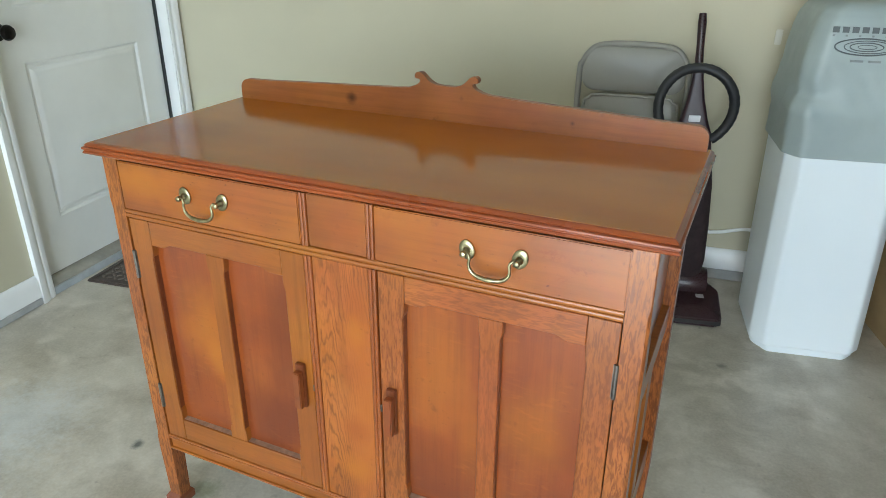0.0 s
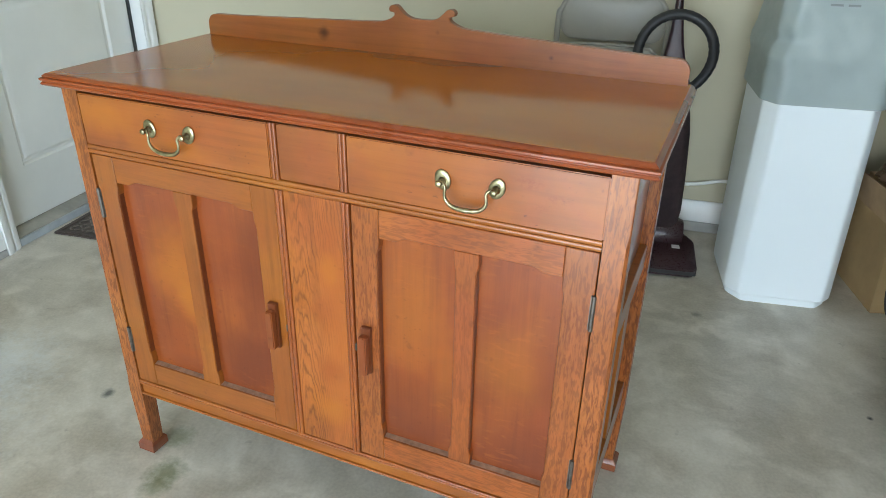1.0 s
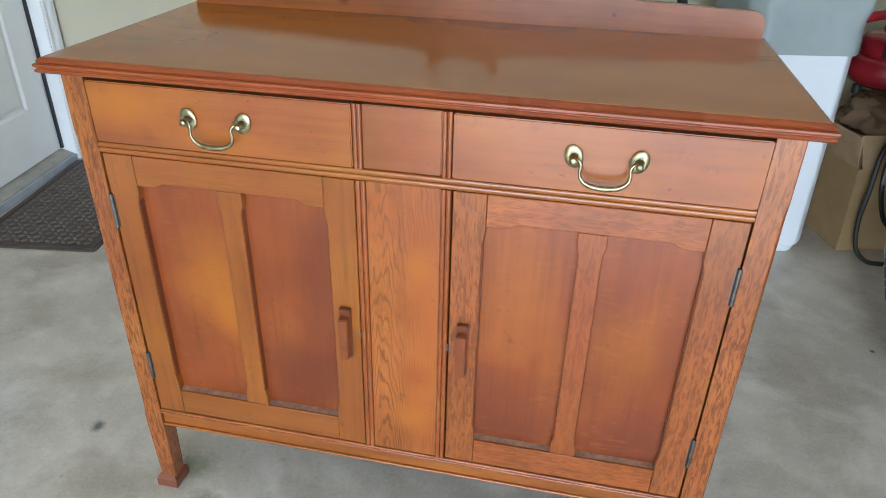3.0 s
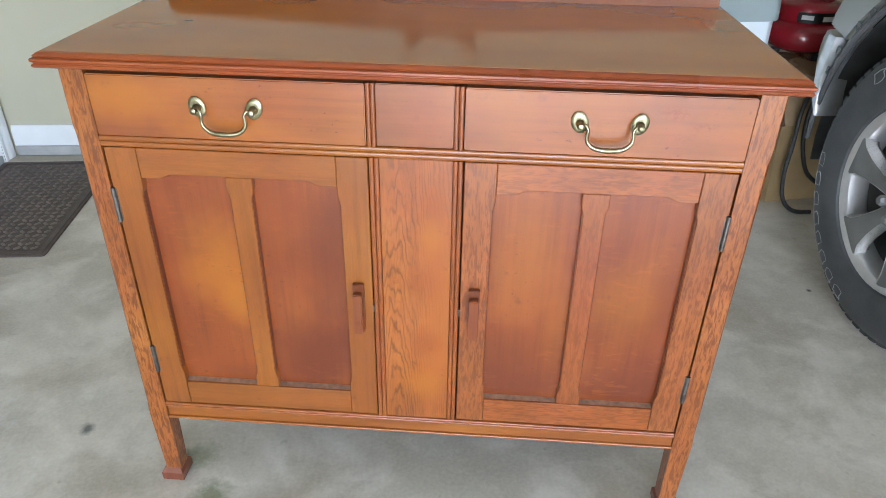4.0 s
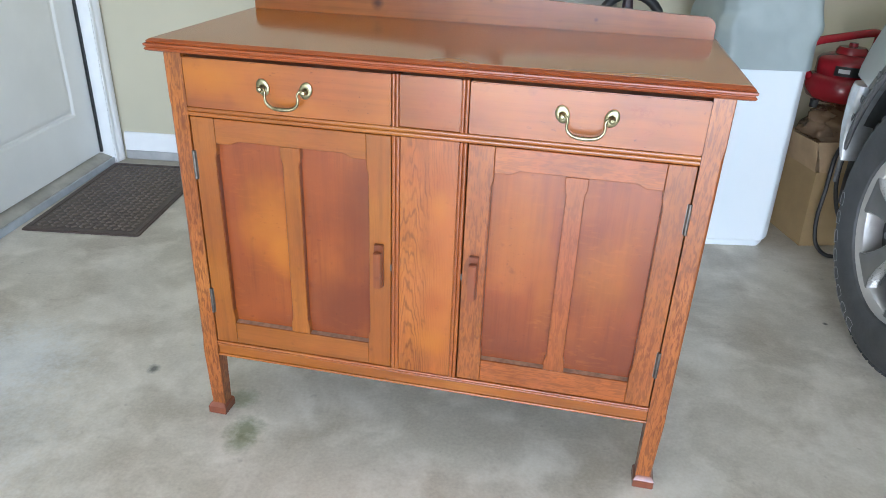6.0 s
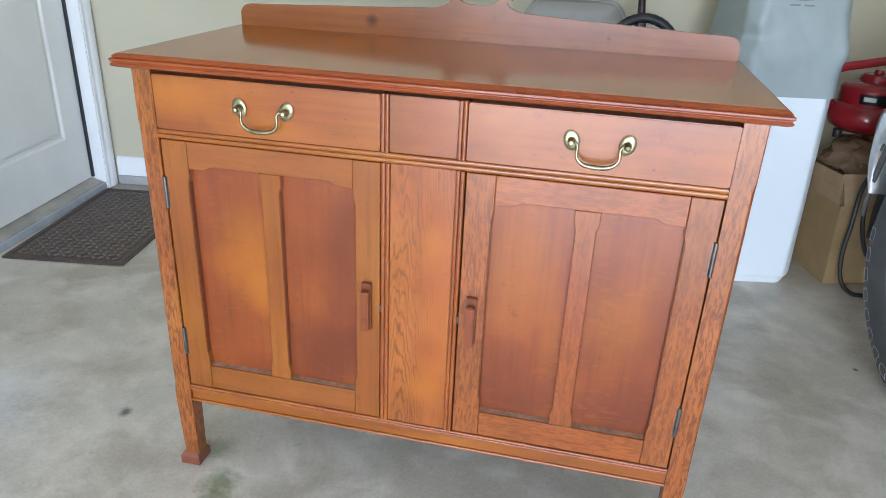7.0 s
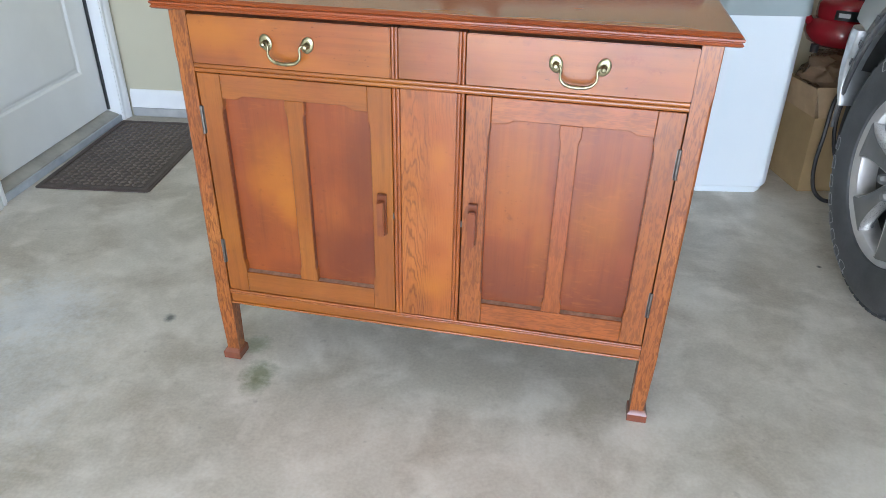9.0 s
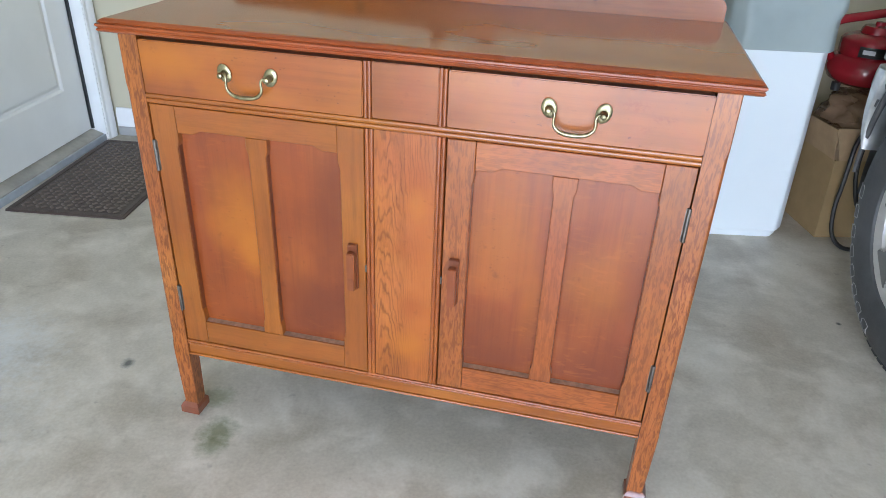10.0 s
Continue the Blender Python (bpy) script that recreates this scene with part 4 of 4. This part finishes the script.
bow = bow + [(-x, y, z) for x, y, z in bow[-2::-1]]
part("front_frame", tube(curve(bow, 6), 0.0125, 10), M["chair"], chair, "bent steel tube frame")


def dished(x, z0, z1, y, bulge, r, thick=0.004):
    """A pressed sheet with rounded corners, bowed forward."""
    outline = [(p[0], p[1]) for p in rrect(0, (z0 + z1) / 2, 2 * x, z1 - z0, r, 0, 6)]
    c = (0, (z0 + z1) / 2)
    rings = []
    for s, o in ((1.0, thick), (1.0, 0.0), (0.96, -0.004), (0.9, -0.004 - bulge * 0.3), (0.5, -0.004 - bulge * 0.8), (0.05, -0.004 - bulge)):
        rings.append([(c[0] + (u - c[0]) * s, y + o, c[1] + (v - c[1]) * s) for u, v in outline])
    return loft(rings)


part("backrest", dished(hw - 0.012, 0.815, 0.995, -0.024, 0.010, 0.055), M["chair"], chair, "pressed steel backrest", 30)
part("seat", dished(hw - 0.03, 0.42, 0.80, -0.036, 0.008, 0.06), M["chair"], chair, "pressed steel seat, folded up", 30)
part("seat_rim", tube(curve([(-hw + 0.028, -0.040, 0.45), (-hw + 0.028, -0.040, 0.74), (-hw + 0.05, -0.040, 0.785), (-hw + 0.09, -0.040, 0.80), (hw - 0.09, -0.040, 0.80), (hw - 0.05, -0.040, 0.785), (hw - 0.028, -0.040, 0.74), (hw - 0.028, -0.040, 0.45)], 5), 0.006, 8), M["chair"], chair)
for sx in (-1, 1):
    part("rear_leg", tube(curve([(sx * (hw - 0.022), 0.006, 0.002), (sx * (hw - 0.022), 0.0, 0.35), (sx * (hw - 0.02), -0.006, 0.62)], 5), 0.011, 10), M["chair"], chair)
    part("foot_cap", lathe([(0.0135, 0.0), (0.0145, 0.003), (0.0145, 0.022), (0.013, 0.025)], "z", (sx * (hw - 0.012), -0.03, 0.0), 12), M["blackpl"], chair)
for z in (0.14, 0.30):
    part("cross_bar", tube([(-hw + 0.02, 0.004, z), (hw - 0.02, 0.004, z)], 0.008, 8), M["chair"], chair)

# ---- upright vacuum cleaner ----
vac = thing("vacuum_cleaner", "dark maroon upright vacuum cleaner with a black looped hose", "vacuum", pose(0.700, 1.60, 0, 0, 0, 5))
head = [[(x * w, -0.125 + yy, z) for x, yy in ((-1, 0.02), (-0.9, 0.0), (0.9, 0.0), (1, 0.02), (1, 0.16), (0.7, 0.24), (-0.7, 0.24), (-1, 0.16))] for z, w in ((0.004, 0.145), (0.012, 0.155), (0.035, 0.155))]
head += [[(x * 0.150, -0.125 + yy, z) for x, yy, z in ((-1, 0.03, 0.048), (-0.9, 0.012, 0.046), (0.9, 0.012, 0.046), (1, 0.03, 0.048), (1, 0.16, 0.085), (0.7, 0.235, 0.09), (-0.7, 0.235, 0.09), (-1, 0.16, 0.085))]]
head += [[(x * 0.105, -0.125 + yy, z) for x, yy, z in ((-1, 0.06, 0.066), (-0.9, 0.05, 0.064), (0.9, 0.05, 0.064), (1, 0.06, 0.066), (1, 0.16, 0.115), (0.7, 0.22, 0.12), (-0.7, 0.22, 0.12), (-1, 0.16, 0.115))]]
hd = part("floor_head", softened(loft(head), 0.004), M["maroon"], vac, "dark maroon floor head", 35)
part("print_bar", box(0.055, 0.085, -0.058, -0.030, 0.093, 0.0955, 0.0005, 1), M["label"], hd, "pale rating label", None)
part("lower_band", box(-0.150, 0.150, -0.129, -0.1245, 0.014, 0.030, 0.002), M["blackpl"], hd)
part("motor_hood", lathe([(0.002, -0.10), (0.055, -0.098), (0.066, -0.07), (0.068, 0.0), (0.066, 0.07), (0.055, 0.098), (0.002, 0.10)], "x", (0.0, 0.055, 0.11), 24), M["maroon"], vac)
lean = 0.10


def bodyring(z, w, d, y, x=0.0):
    return [(p[0], p[1], z) for p in rrect(x, y, w, d, min(w, d) * 0.3, z, 4)]


part("bag_body", loft([bodyring(z, w, d, 0.055 + (z - 0.13) * lean, -0.045 * (z - 0.1)) for z, w, d in ((0.13, 0.09, 0.09), (0.17, 0.15, 0.13), (0.22, 0.165, 0.16), (0.35, 0.17, 0.17), (0.52, 0.165, 0.165), (0.60, 0.15, 0.14), (0.66, 0.12, 0.11), (0.70, 0.10, 0.08))]), M["bagcloth"], vac, "dark cloth bag housing", 50)
part("shroud", loft([bodyring(z, w, d, 0.075 + (z - 0.13) * lean, -0.045 * (z - 0.1)) for z, w, d in ((0.62, 0.150, 0.05), (0.70, 0.135, 0.048), (0.76, 0.095, 0.044), (0.83, 0.062, 0.04), (0.90, 0.042, 0.036), (0.95, 0.036, 0.034))]), M["maroonclear"], vac, "glossy tapering shroud", 50)
part("emblem", box(-0.052, -0.010, 0.106, 0.1150, 0.748, 0.772, 0.001), M["silverlabel"], vac, "small silver emblem", None)
part("handle", tube([(-0.038 - k * 0.0015, 0.155 + k * 0.006, 0.94 + k * 0.032) for k in range(7)], [0.016, 0.0155, 0.0145, 0.0145, 0.015, 0.016, 0.013], 12), M["maroon"], vac, "maroon stick handle")
loop = []
for k in range(61):
    a = radians(-58 + 300 * k / 60)
    loop.append((-0.034 + 0.135 * math.cos(a), 0.10 - 0.012 * math.sin(a * 2), 0.805 + 0.145 * math.sin(a)))
part("hose", tube(loop, 0.019, 10, bumpy=0.04), M["hose"], vac, "ribbed black hose in a loop")

# ---- cardboard box, plastic bag and compressor in the corner ----
carton = thing("cardboard_box", "open brown cardboard box in the corner behind the truck", "box", pose(1.462, 1.428, 0, 0, 0, 10))
BW, BD, BH = 0.37, 0.40, 0.33
for nm, bm in (("front_wall", prism([(0.0, 0), (BW, 0), (BW + 0.01, BH), (-0.015, BH)], "y", 0.0, 0.005)), ("back_wall", prism([(0.0, 0), (BW, 0), (BW + 0.01, BH), (-0.015, BH)], "y", BD - 0.005, BD))):
    part(nm, bm, M["card"], carton, smooth=None)
for nm, x, dx in (("side_wall", 0.0, -0.015), ("side_wall", BW - 0.005, 0.01)):
    part(nm, loft([[(x, 0.0055, 0), (x + 0.005, 0.0055, 0), (x + 0.005, BD - 0.0055, 0), (x, BD - 0.0055, 0)], [(x + dx, 0.0055, BH), (x + dx + 0.005, 0.0055, BH), (x + dx + 0.005, BD - 0.0055, BH), (x + dx, BD - 0.0055, BH)]]), M["card"], carton, smooth=None)
part("bottom", box(0.006, BW - 0.006, 0.006, BD - 0.006, 0.001, 0.006), M["card"], carton, smooth=None)
part("flap", loft([[(-0.016, 0.01, BH), (-0.011, 0.01, BH), (-0.011, BD - 0.01, BH), (-0.016, BD - 0.01, BH)], [(-0.045, -0.005, BH + 0.125), (-0.040, -0.005, BH + 0.125), (-0.040, BD - 0.03, BH + 0.115), (-0.045, BD - 0.03, BH + 0.115)]]), M["cardin"], carton, "side flap standing up", None)
part("flap", loft([[(0.0, -0.001, BH), (BW, -0.001, BH), (BW, 0.004, BH), (0.0, 0.004, BH)], [(-0.025, 0.022, BH + 0.12), (BW - 0.02, 0.022, BH + 0.12), (BW - 0.02, 0.027, BH + 0.12), (-0.025, 0.027, BH + 0.12)]]), M["cardin"], carton, "front flap standing up", None)
part("crate_packing", box(0.012, BW - 0.012, 0.03, BD - 0.03, 0.007, BH + 0.085, 0.02), M["cardin"], carton, "packed cardboard contents")

random.seed(9)
bag = bmesh.new()
bmesh.ops.create_icosphere(bag, subdivisions=4, radius=1.0)
for v in bag.verts:
    n = v.co.normalized()
    k = 1 + 0.28 * noise.noise(n * 2.3) + 0.16 * noise.noise(n * 6.0) + 0.08 * abs(noise.noise(n * 15))
    v.co = Vector((n.x * 0.165 * k, n.y * 0.15 * k, min(0.075, max(-0.06, n.z * 0.095 * k))))
solo("plastic_bag", bag, M["film"], "crumpled clear plastic bag lying on the open box", "bag", smooth=60, m=pose(1.60, 1.60, 0.478, 0, 0, 12))

comp = thing("air_compressor", "small red pancake air compressor with a tubular handle on the box", "compressor", pose(1.550, 1.64, 0.545, 0, 0, 20))
part("tank", lathe([(0.02, 0.0), (0.09, 0.004), (0.130, 0.022), (0.148, 0.055), (0.148, 0.075), (0.132, 0.105), (0.108, 0.118), (0.02, 0.12)], "z", (0, 0, 0.03), 36), M["red"], comp, "rounded red tank")
part("shroud", lathe([(0.112, 0.14), (0.118, 0.15), (0.118, 0.198), (0.108, 0.212), (0.080, 0.222), (0.060, 0.226), (0.058, 0.240), (0.050, 0.252), (0.018, 0.256), (0.016, 0.268), (0.005, 0.270)], "z", (0, 0, 0), 32), M["red"], comp, "red motor cover")
lab = bmesh.new()
for r, z0, z1, a0, a1 in ((0.1195, 0.152, 0.190, 205, 280),):
    n = 12
    rows = [[lab.verts.new((r * math.cos(radians(a0 + (a1 - a0) * k / n)), r * math.sin(radians(a0 + (a1 - a0) * k / n)), z)) for k in range(n + 1)] for z in (z0, z1)]
    for k in range(n):
        lab.faces.new((rows[0][k], rows[0][k + 1], rows[1][k + 1], rows[1][k]))
bmesh.ops.solidify(lab, geom=lab.faces[:], thickness=0.001)
plate = part("label_plate", lab, M["blackpl"], comp, "black label plate")
for a0, a1, z0, z1 in ((212, 232, 0.164, 0.180), (248, 268, 0.160, 0.178)):
    bb = bmesh.new()
    rows = [[bb.verts.new((0.1212 * math.cos(radians(a0 + (a1 - a0) * k / 4)), 0.1212 * math.sin(radians(a0 + (a1 - a0) * k / 4)), z)) for k in range(5)] for z in (z0, z1)]
    for k in range(4):
        bb.faces.new((rows[0][k], rows[0][k + 1], rows[1][k + 1], rows[1][k]))
    part("print_bar", bb, M["label"], plate, smooth=None)
grip = curve([(-0.12, 0.06, 0.12), (-0.20, 0.04, 0.20), (-0.195, 0.01, 0.268), (-0.08, -0.02, 0.296), (0.03, -0.03, 0.310), (0.075, -0.03, 0.306), (0.088, -0.025, 0.270), (0.086, -0.01, 0.20), (0.080, 0.0, 0.15)], 7)
part("handle", tube(grip, 0.0165, 12), M["red"], comp, "red tubular handle")
for a in (0.6, 2.7, 4.7):
    part("rubber_foot", lathe([(0.016, 0), (0.018, 0.032)], "z", (0.09 * math.cos(a), 0.09 * math.sin(a), 0.0), 12), M["blackpl"], comp)

cord = thing("black_cord", "looped black cord hanging beside the cardboard box", "cord")
part("cord_loop", tube(curve([(1.50, 1.395, 0.46), (1.478, 1.375, 0.40), (1.472, 1.36, 0.28), (1.468, 1.355, 0.16), (1.485, 1.345, 0.06), (1.53, 1.33, 0.012), (1.60, 1.32, 0.010)], 8), 0.0085, 8), M["blackpl"], cord)
part("cord_loop", tube(curve([(1.525, 1.39, 0.47), (1.505, 1.37, 0.38), (1.51, 1.355, 0.28), (1.545, 1.345, 0.18), (1.60, 1.335, 0.13), (1.66, 1.34, 0.10)], 8), 0.0085, 8), M["blackpl"], cord)

# ---- parked utility vehicle, nose towards the back wall ----
truck = thing("parked_car", "silver-grey utility vehicle parked nose-in beside the sideboard", "car")
TX, HY, HZ, TR = 1.40, 0.590, 0.428, 0.434
NY = 0.682
REAR_Y, TAIL, ARCH = HY - 2.85, HY - 3.65, 0.60


def arch_points(wy, r, a0, a1, n=24):
    return [(wy + r * math.cos(radians(a0 + (a1 - a0) * k / n)), HZ + r * math.sin(radians(a0 + (a1 - a0) * k / n))) for k in range(n + 1)]


side_pts = [(TAIL, 0.36), (TAIL, 1.05), (0.86, 1.10), (0.99, 1.075), (1.07, 1.03), (1.125, 0.965), (1.175, 0.88), (1.205, 0.81), (1.212, 0.765), (1.14, 0.752)]
side_pts += arch_points(HY, ARCH, 31, 186) + arch_points(REAR_Y, ARCH, -6, 186)
part("body_side", prism(side_pts, "x", TX - 0.012, TX + 0.05, 0.010, 3), M["bodypaint"], truck, "silver-grey fender and doors", 30)
part("body_side", prism(side_pts, "x", TX + 1.80, TX + 1.862, 0.010, 3), M["bodypaint"], truck, "", 30)
part("hood", prism([(NY + 0.53, 0.55), (NY + 0.55, 0.80), (NY + 0.47, 0.99), (NY + 0.34, 1.08), (NY - 0.75, 1.16), (NY - 0.75, 0.55)], "x", TX + 0.43, TX + 1.42, 0.02, 3), M["bodypaint"], truck)
part("fender_top", prism([(NY + 0.50, 0.975), (NY + 0.34, 1.075), (NY - 0.75, 1.155), (NY - 0.75, 0.98)], "x", TX + 0.051, TX + 0.429, 0.01, 2), M["bodypaint"], truck)
part("fender_top", prism([(NY + 0.50, 0.975), (NY + 0.34, 1.075), (NY - 0.75, 1.155), (NY - 0.75, 0.98)], "x", TX + 1.421, TX + 1.799, 0.01, 2), M["bodypaint"], truck)
part("headlight", prism([(NY + 0.545, 0.78), (NY + 0.49, 0.968), (NY + 0.43, 0.968), (NY + 0.43, 0.78)], "x", TX + 0.052, TX + 0.36, 0.01, 2), M["carglass"], truck)
part("cab", prism([(NY - 0.755, 0.5), (NY - 0.755, 1.165), (NY - 1.35, 1.66), (NY - 3.2, 1.66), (TAIL + 0.02, 1.15), (TAIL + 0.02, 0.5)], "x", TX + 0.051, TX + 1.799, 0.03, 3), M["bodypaint"], truck)
part("side_window", prism([(NY - 1.0, 1.19), (NY - 1.42, 1.58), (NY - 3.1, 1.58), (NY - 3.4, 1.19)], "x", TX + 0.036, TX + 0.0505), M["carglass"], truck, "", None)

# front wheel house and bumper corner
lin = bmesh.new()
ringa, ringb = [], []
for k in range(25):
    a = radians(-12 + 204 * k / 24)
    ringa.append(lin.verts.new((TX + 0.035, HY + 0.592 * math.cos(a), HZ + 0.592 * math.sin(a))))
    ringb.append(lin.verts.new((TX + 0.42, HY + 0.582 * math.cos(a), HZ + 0.582 * math.sin(a))))
for k in range(24):
    lin.faces.new((ringa[k], ringa[k + 1], ringb[k + 1], ringb[k]))
lin.faces.new(ringb)
bmesh.ops.solidify(lin, geom=lin.faces[:], thickness=0.006)
part("wheel_liner", lin, M["liner"], truck, "black plastic wheel liner", 40)
lip = [(TX - 0.010 + 0.012 * k / 30, HY + 0.580 * math.cos(radians(62 - 66 * k / 30)), HZ + 0.580 * math.sin(radians(62 - 66 * k / 30))) for k in range(31)]
part("liner_lip", tube(lip, [0.007 + 0.004 * math.sin(math.pi * k / 30) for k in range(31)], 8), M["liner"], truck, "dark edge of the wheel liner")
random.seed(21)
for k in range(5):
    a = radians(57 - 8.5 * k - random.uniform(0.0, 4.0))
    r0, r1 = 0.588, 0.600 + random.uniform(0.0, 0.006)
    tab = [(HY + r * math.cos(a + d), HZ + r * math.sin(a + d)) for r, d in ((r0, -0.028), (r1, -0.018), (r1 + 0.004, 0.010), (r0, 0.024))]
    part("seal_tab", prism(tab, "x", TX - 0.0165, TX - 0.0125, 0.001, 1), M["liner"], truck, "torn black rubber seal")
bump_rings = []
for z, back, frnt in ((0.748, 1.125, 1.232), (0.72, 1.128, 1.245), (0.68, 1.138, 1.250), (0.64, 1.147, 1.248), (0.60, 1.154, 1.242), (0.56, 1.157, 1.230), (0.52, 1.156, 1.212), (0.49, 1.152, 1.188), (0.475, 1.150, 1.168)):
    s = (0.748 - z) / 0.27
    x = TX - 0.024 + 0.020 * s * s
    bump_rings.append([(x + 0.004, back, z), (x - 0.004, back + 0.006, z), (x - 0.004, back + (frnt - back) * 0.45, z), (x + 0.012, back + (frnt - back) * 0.55, z), (x + 0.020, frnt - 0.006, z), (x + 0.032, frnt, z), (x + 0.09, frnt + 0.02, z), (x + 0.09, back, z)])
part("bumper_end", softened(loft(bump_rings), 0.002), M["bumper"], truck, "brushed silver bumper end", 40)
part("bumper", prism([(NY + 0.46, 0.48), (NY + 0.54, 0.50), (NY + 0.585, 0.58), (NY + 0.585, 0.70), (NY + 0.55, 0.745), (NY + 0.46, 0.745)], "x", TX + 0.13, TX + 1.80, 0.01), M["bumper"], truck)


def spoke(k, bevel=False):
    """One broad spoke, or the pair of machined bevels along its sides, about the wheel's axis."""
    a = radians(60 * k + 9)
    bm = bmesh.new()
    prof = [(0.056, 0.033, 0.013), (0.11, 0.034, 0.004), (0.17, 0.043, 0.000), (0.215, 0.056, 0.000), (0.249, 0.080, 0.004)]
    rows = []
    for r, w, x in prof:
        cut = w - 0.011
        if bevel:
            for way in (-1, 1):
                rows.append([bm.verts.new(p) for p in ((x + 0.001, r, way * cut), (x + 0.030, r, way * w), (x + 0.034, r, way * (w - 0.004)), (x + 0.006, r, way * (cut - 0.004)))])
        else:
            rows.append([bm.verts.new(p) for p in ((x + 0.045, r, -cut), (x + 0.003, r, -cut), (x, r, -cut + 0.008), (x, r, cut - 0.008), (x + 0.003, r, cut), (x + 0.045, r, cut))])
    strings = (rows[0::2], rows[1::2]) if bevel else (rows,)
    for string in strings:
        n = len(string[0])
        for p, q in zip(string, string[1:]):
            for i in range(n):
                bm.faces.new((p[i], p[(i + 1) % n], q[(i + 1) % n], q[i]))
        bm.faces.new(string[0][::-1]), bm.faces.new(string[-1])
    bmesh.ops.rotate(bm, verts=bm.verts, cent=(0, 0, 0), matrix=Matrix.Rotation(a, 3, "X"))
    return bm


def truck_wheel(y):
    x = TX - 0.054
    holder = part("wheel", lathe([(0.246, 0.012), (0.254, 0.004), (0.268, -0.002), (0.272, 0.004), (0.268, 0.014), (0.250, 0.03), (0.242, 0.10), (0.237, 0.20), (0.230, 0.20), (0.234, 0.10), (0.240, 0.03), (0.246, 0.012)], "x", (0, 0, 0), 56, False), M["alloy"], truck, "six-spoke alloy wheel", 40)
    holder.location = (x + 0.012, y, HZ)
    part("tyre", lathe([(0.268, 0.006), (0.274, -0.008), (0.292, -0.018), (0.330, -0.022), (0.372, -0.018), (0.398, -0.006), (0.412, 0.006), (0.424, 0.020), (0.431, 0.040), (0.431, 0.225), (0.42, 0.25), (0.37, 0.27), (0.29, 0.262), (0.262, 0.24), (0.254, 0.05), (0.268, 0.006)], "x", (0, 0, 0), 72, False), M["tyre"], holder, "black all-terrain tyre", 30)
    for k in range(6):
        arm = part("spoke", spoke(k), M["alloygrey"], holder, "broad grey painted spoke", 25)
        part("machined_edge", spoke(k, True), M["alloybright"], arm, "bright machined edge", 25)
    part("hub", lathe([(0.086, 0.05), (0.086, 0.022), (0.066, 0.014), (0.034, 0.012), (0.032, 0.002), (0.022, -0.002), (0.002, -0.003)], "x", (0, 0, 0), 32), M["alloy"], holder, "hub with plain round cap")
    part("cap_oval", loft([[(-0.0035 - h, 0.016 * r * math.cos(2 * math.pi * k / 20), 0.010 * r * math.sin(2 * math.pi * k / 20)) for k in range(20)] for r, h in ((1, -0.002), (1, 0.0012), (0.8, 0.002))]), M["alloydark"], holder, "plain dark oval on the cap")
    for k in range(6):
        a = radians(60 * k + 39)
        part("lug_nut", lathe([(0.0165, 0.02), (0.0165, -0.010), (0.012, -0.018), (0.003, -0.020)], "x", (0, 0.060 * math.cos(a), 0.060 * math.sin(a)), 6), M["alloygrey"], holder, smooth=20)
    # disc widened to the rim, its dark colour stands for shade between spokes
    part("brake_disc", lathe([(0.002, 0.062), (0.226, 0.062), (0.226, 0.08), (0.002, 0.08)], "x", (0, 0, 0), 40), M["alloydark"], holder, "dark brake disc, widened to shade the spoke gaps")
    part("brake_drum_shadow", lathe([(0.002, 0.19), (0.235, 0.19), (0.235, 0.2), (0.002, 0.2)], "x", (0, 0, 0), 40), M["liner"], holder)
    tread = bmesh.new()
    for k in range(64):
        a = 2 * math.pi * k / 64
        for x0, x1, sh in ((0.012, 0.052, 0.0), (0.062, 0.118, 0.04), (0.126, 0.182, -0.02), (0.192, 0.235, 0.03)):
            vs = []
            for r in (TR - 0.006, TR + 0.004):
                for u, w in ((x0, -0.034), (x1, -0.034 + sh), (x1, 0.034 + sh), (x0, 0.034)):
                    rr = r - (0.010 if u < 0.02 or u > 0.23 else 0)
                    vs.append(tread.verts.new((u, rr * math.cos(a + w), rr * math.sin(a + w))))
            for f in ((0, 3, 2, 1), (4, 5, 6, 7), (0, 1, 5, 4), (1, 2, 6, 5), (2, 3, 7, 6), (3, 0, 4, 7)):
                tread.faces.new([vs[i] for i in f])
    tagged(part("tread_pattern", tread, M["tyre"], holder, smooth=None), kind="stuff")
    # raised pale marks round the sidewall, as plain outlined blocks
    for start, count, span in ((-4, 8, -10.3), (52, 8, 10.3)):
        for i in range(count):
            a = radians(start + i * span)
            pts = []
            for u, v in ((-1, -1), (-0.3, -1.15), (0.5, -1), (1, -0.5), (0.8, 0.4), (1, 1), (0, 1.12), (-1, 0.9), (-0.85, 0)):
                r = 0.368 + 0.0155 * v
                b = a + u * 0.062
                pts.append((-0.0195 + max(0.0, r - 0.372) * 0.4, r * math.cos(b), r * math.sin(b)))
            part("sidewall_mark", tube(pts, 0.0014, 5, True), M["letter"], holder)
    return holder


wf = truck_wheel(HY)
wr = truck_wheel(REAR_Y)
for y in (HY, REAR_Y):
    part("wheel", lathe([(0.26, 0.0), (TR, 0.03), (TR, 0.23), (0.26, 0.26)], "x", (TX + 1.62, y, HZ), 40), M["tyre"], truck)
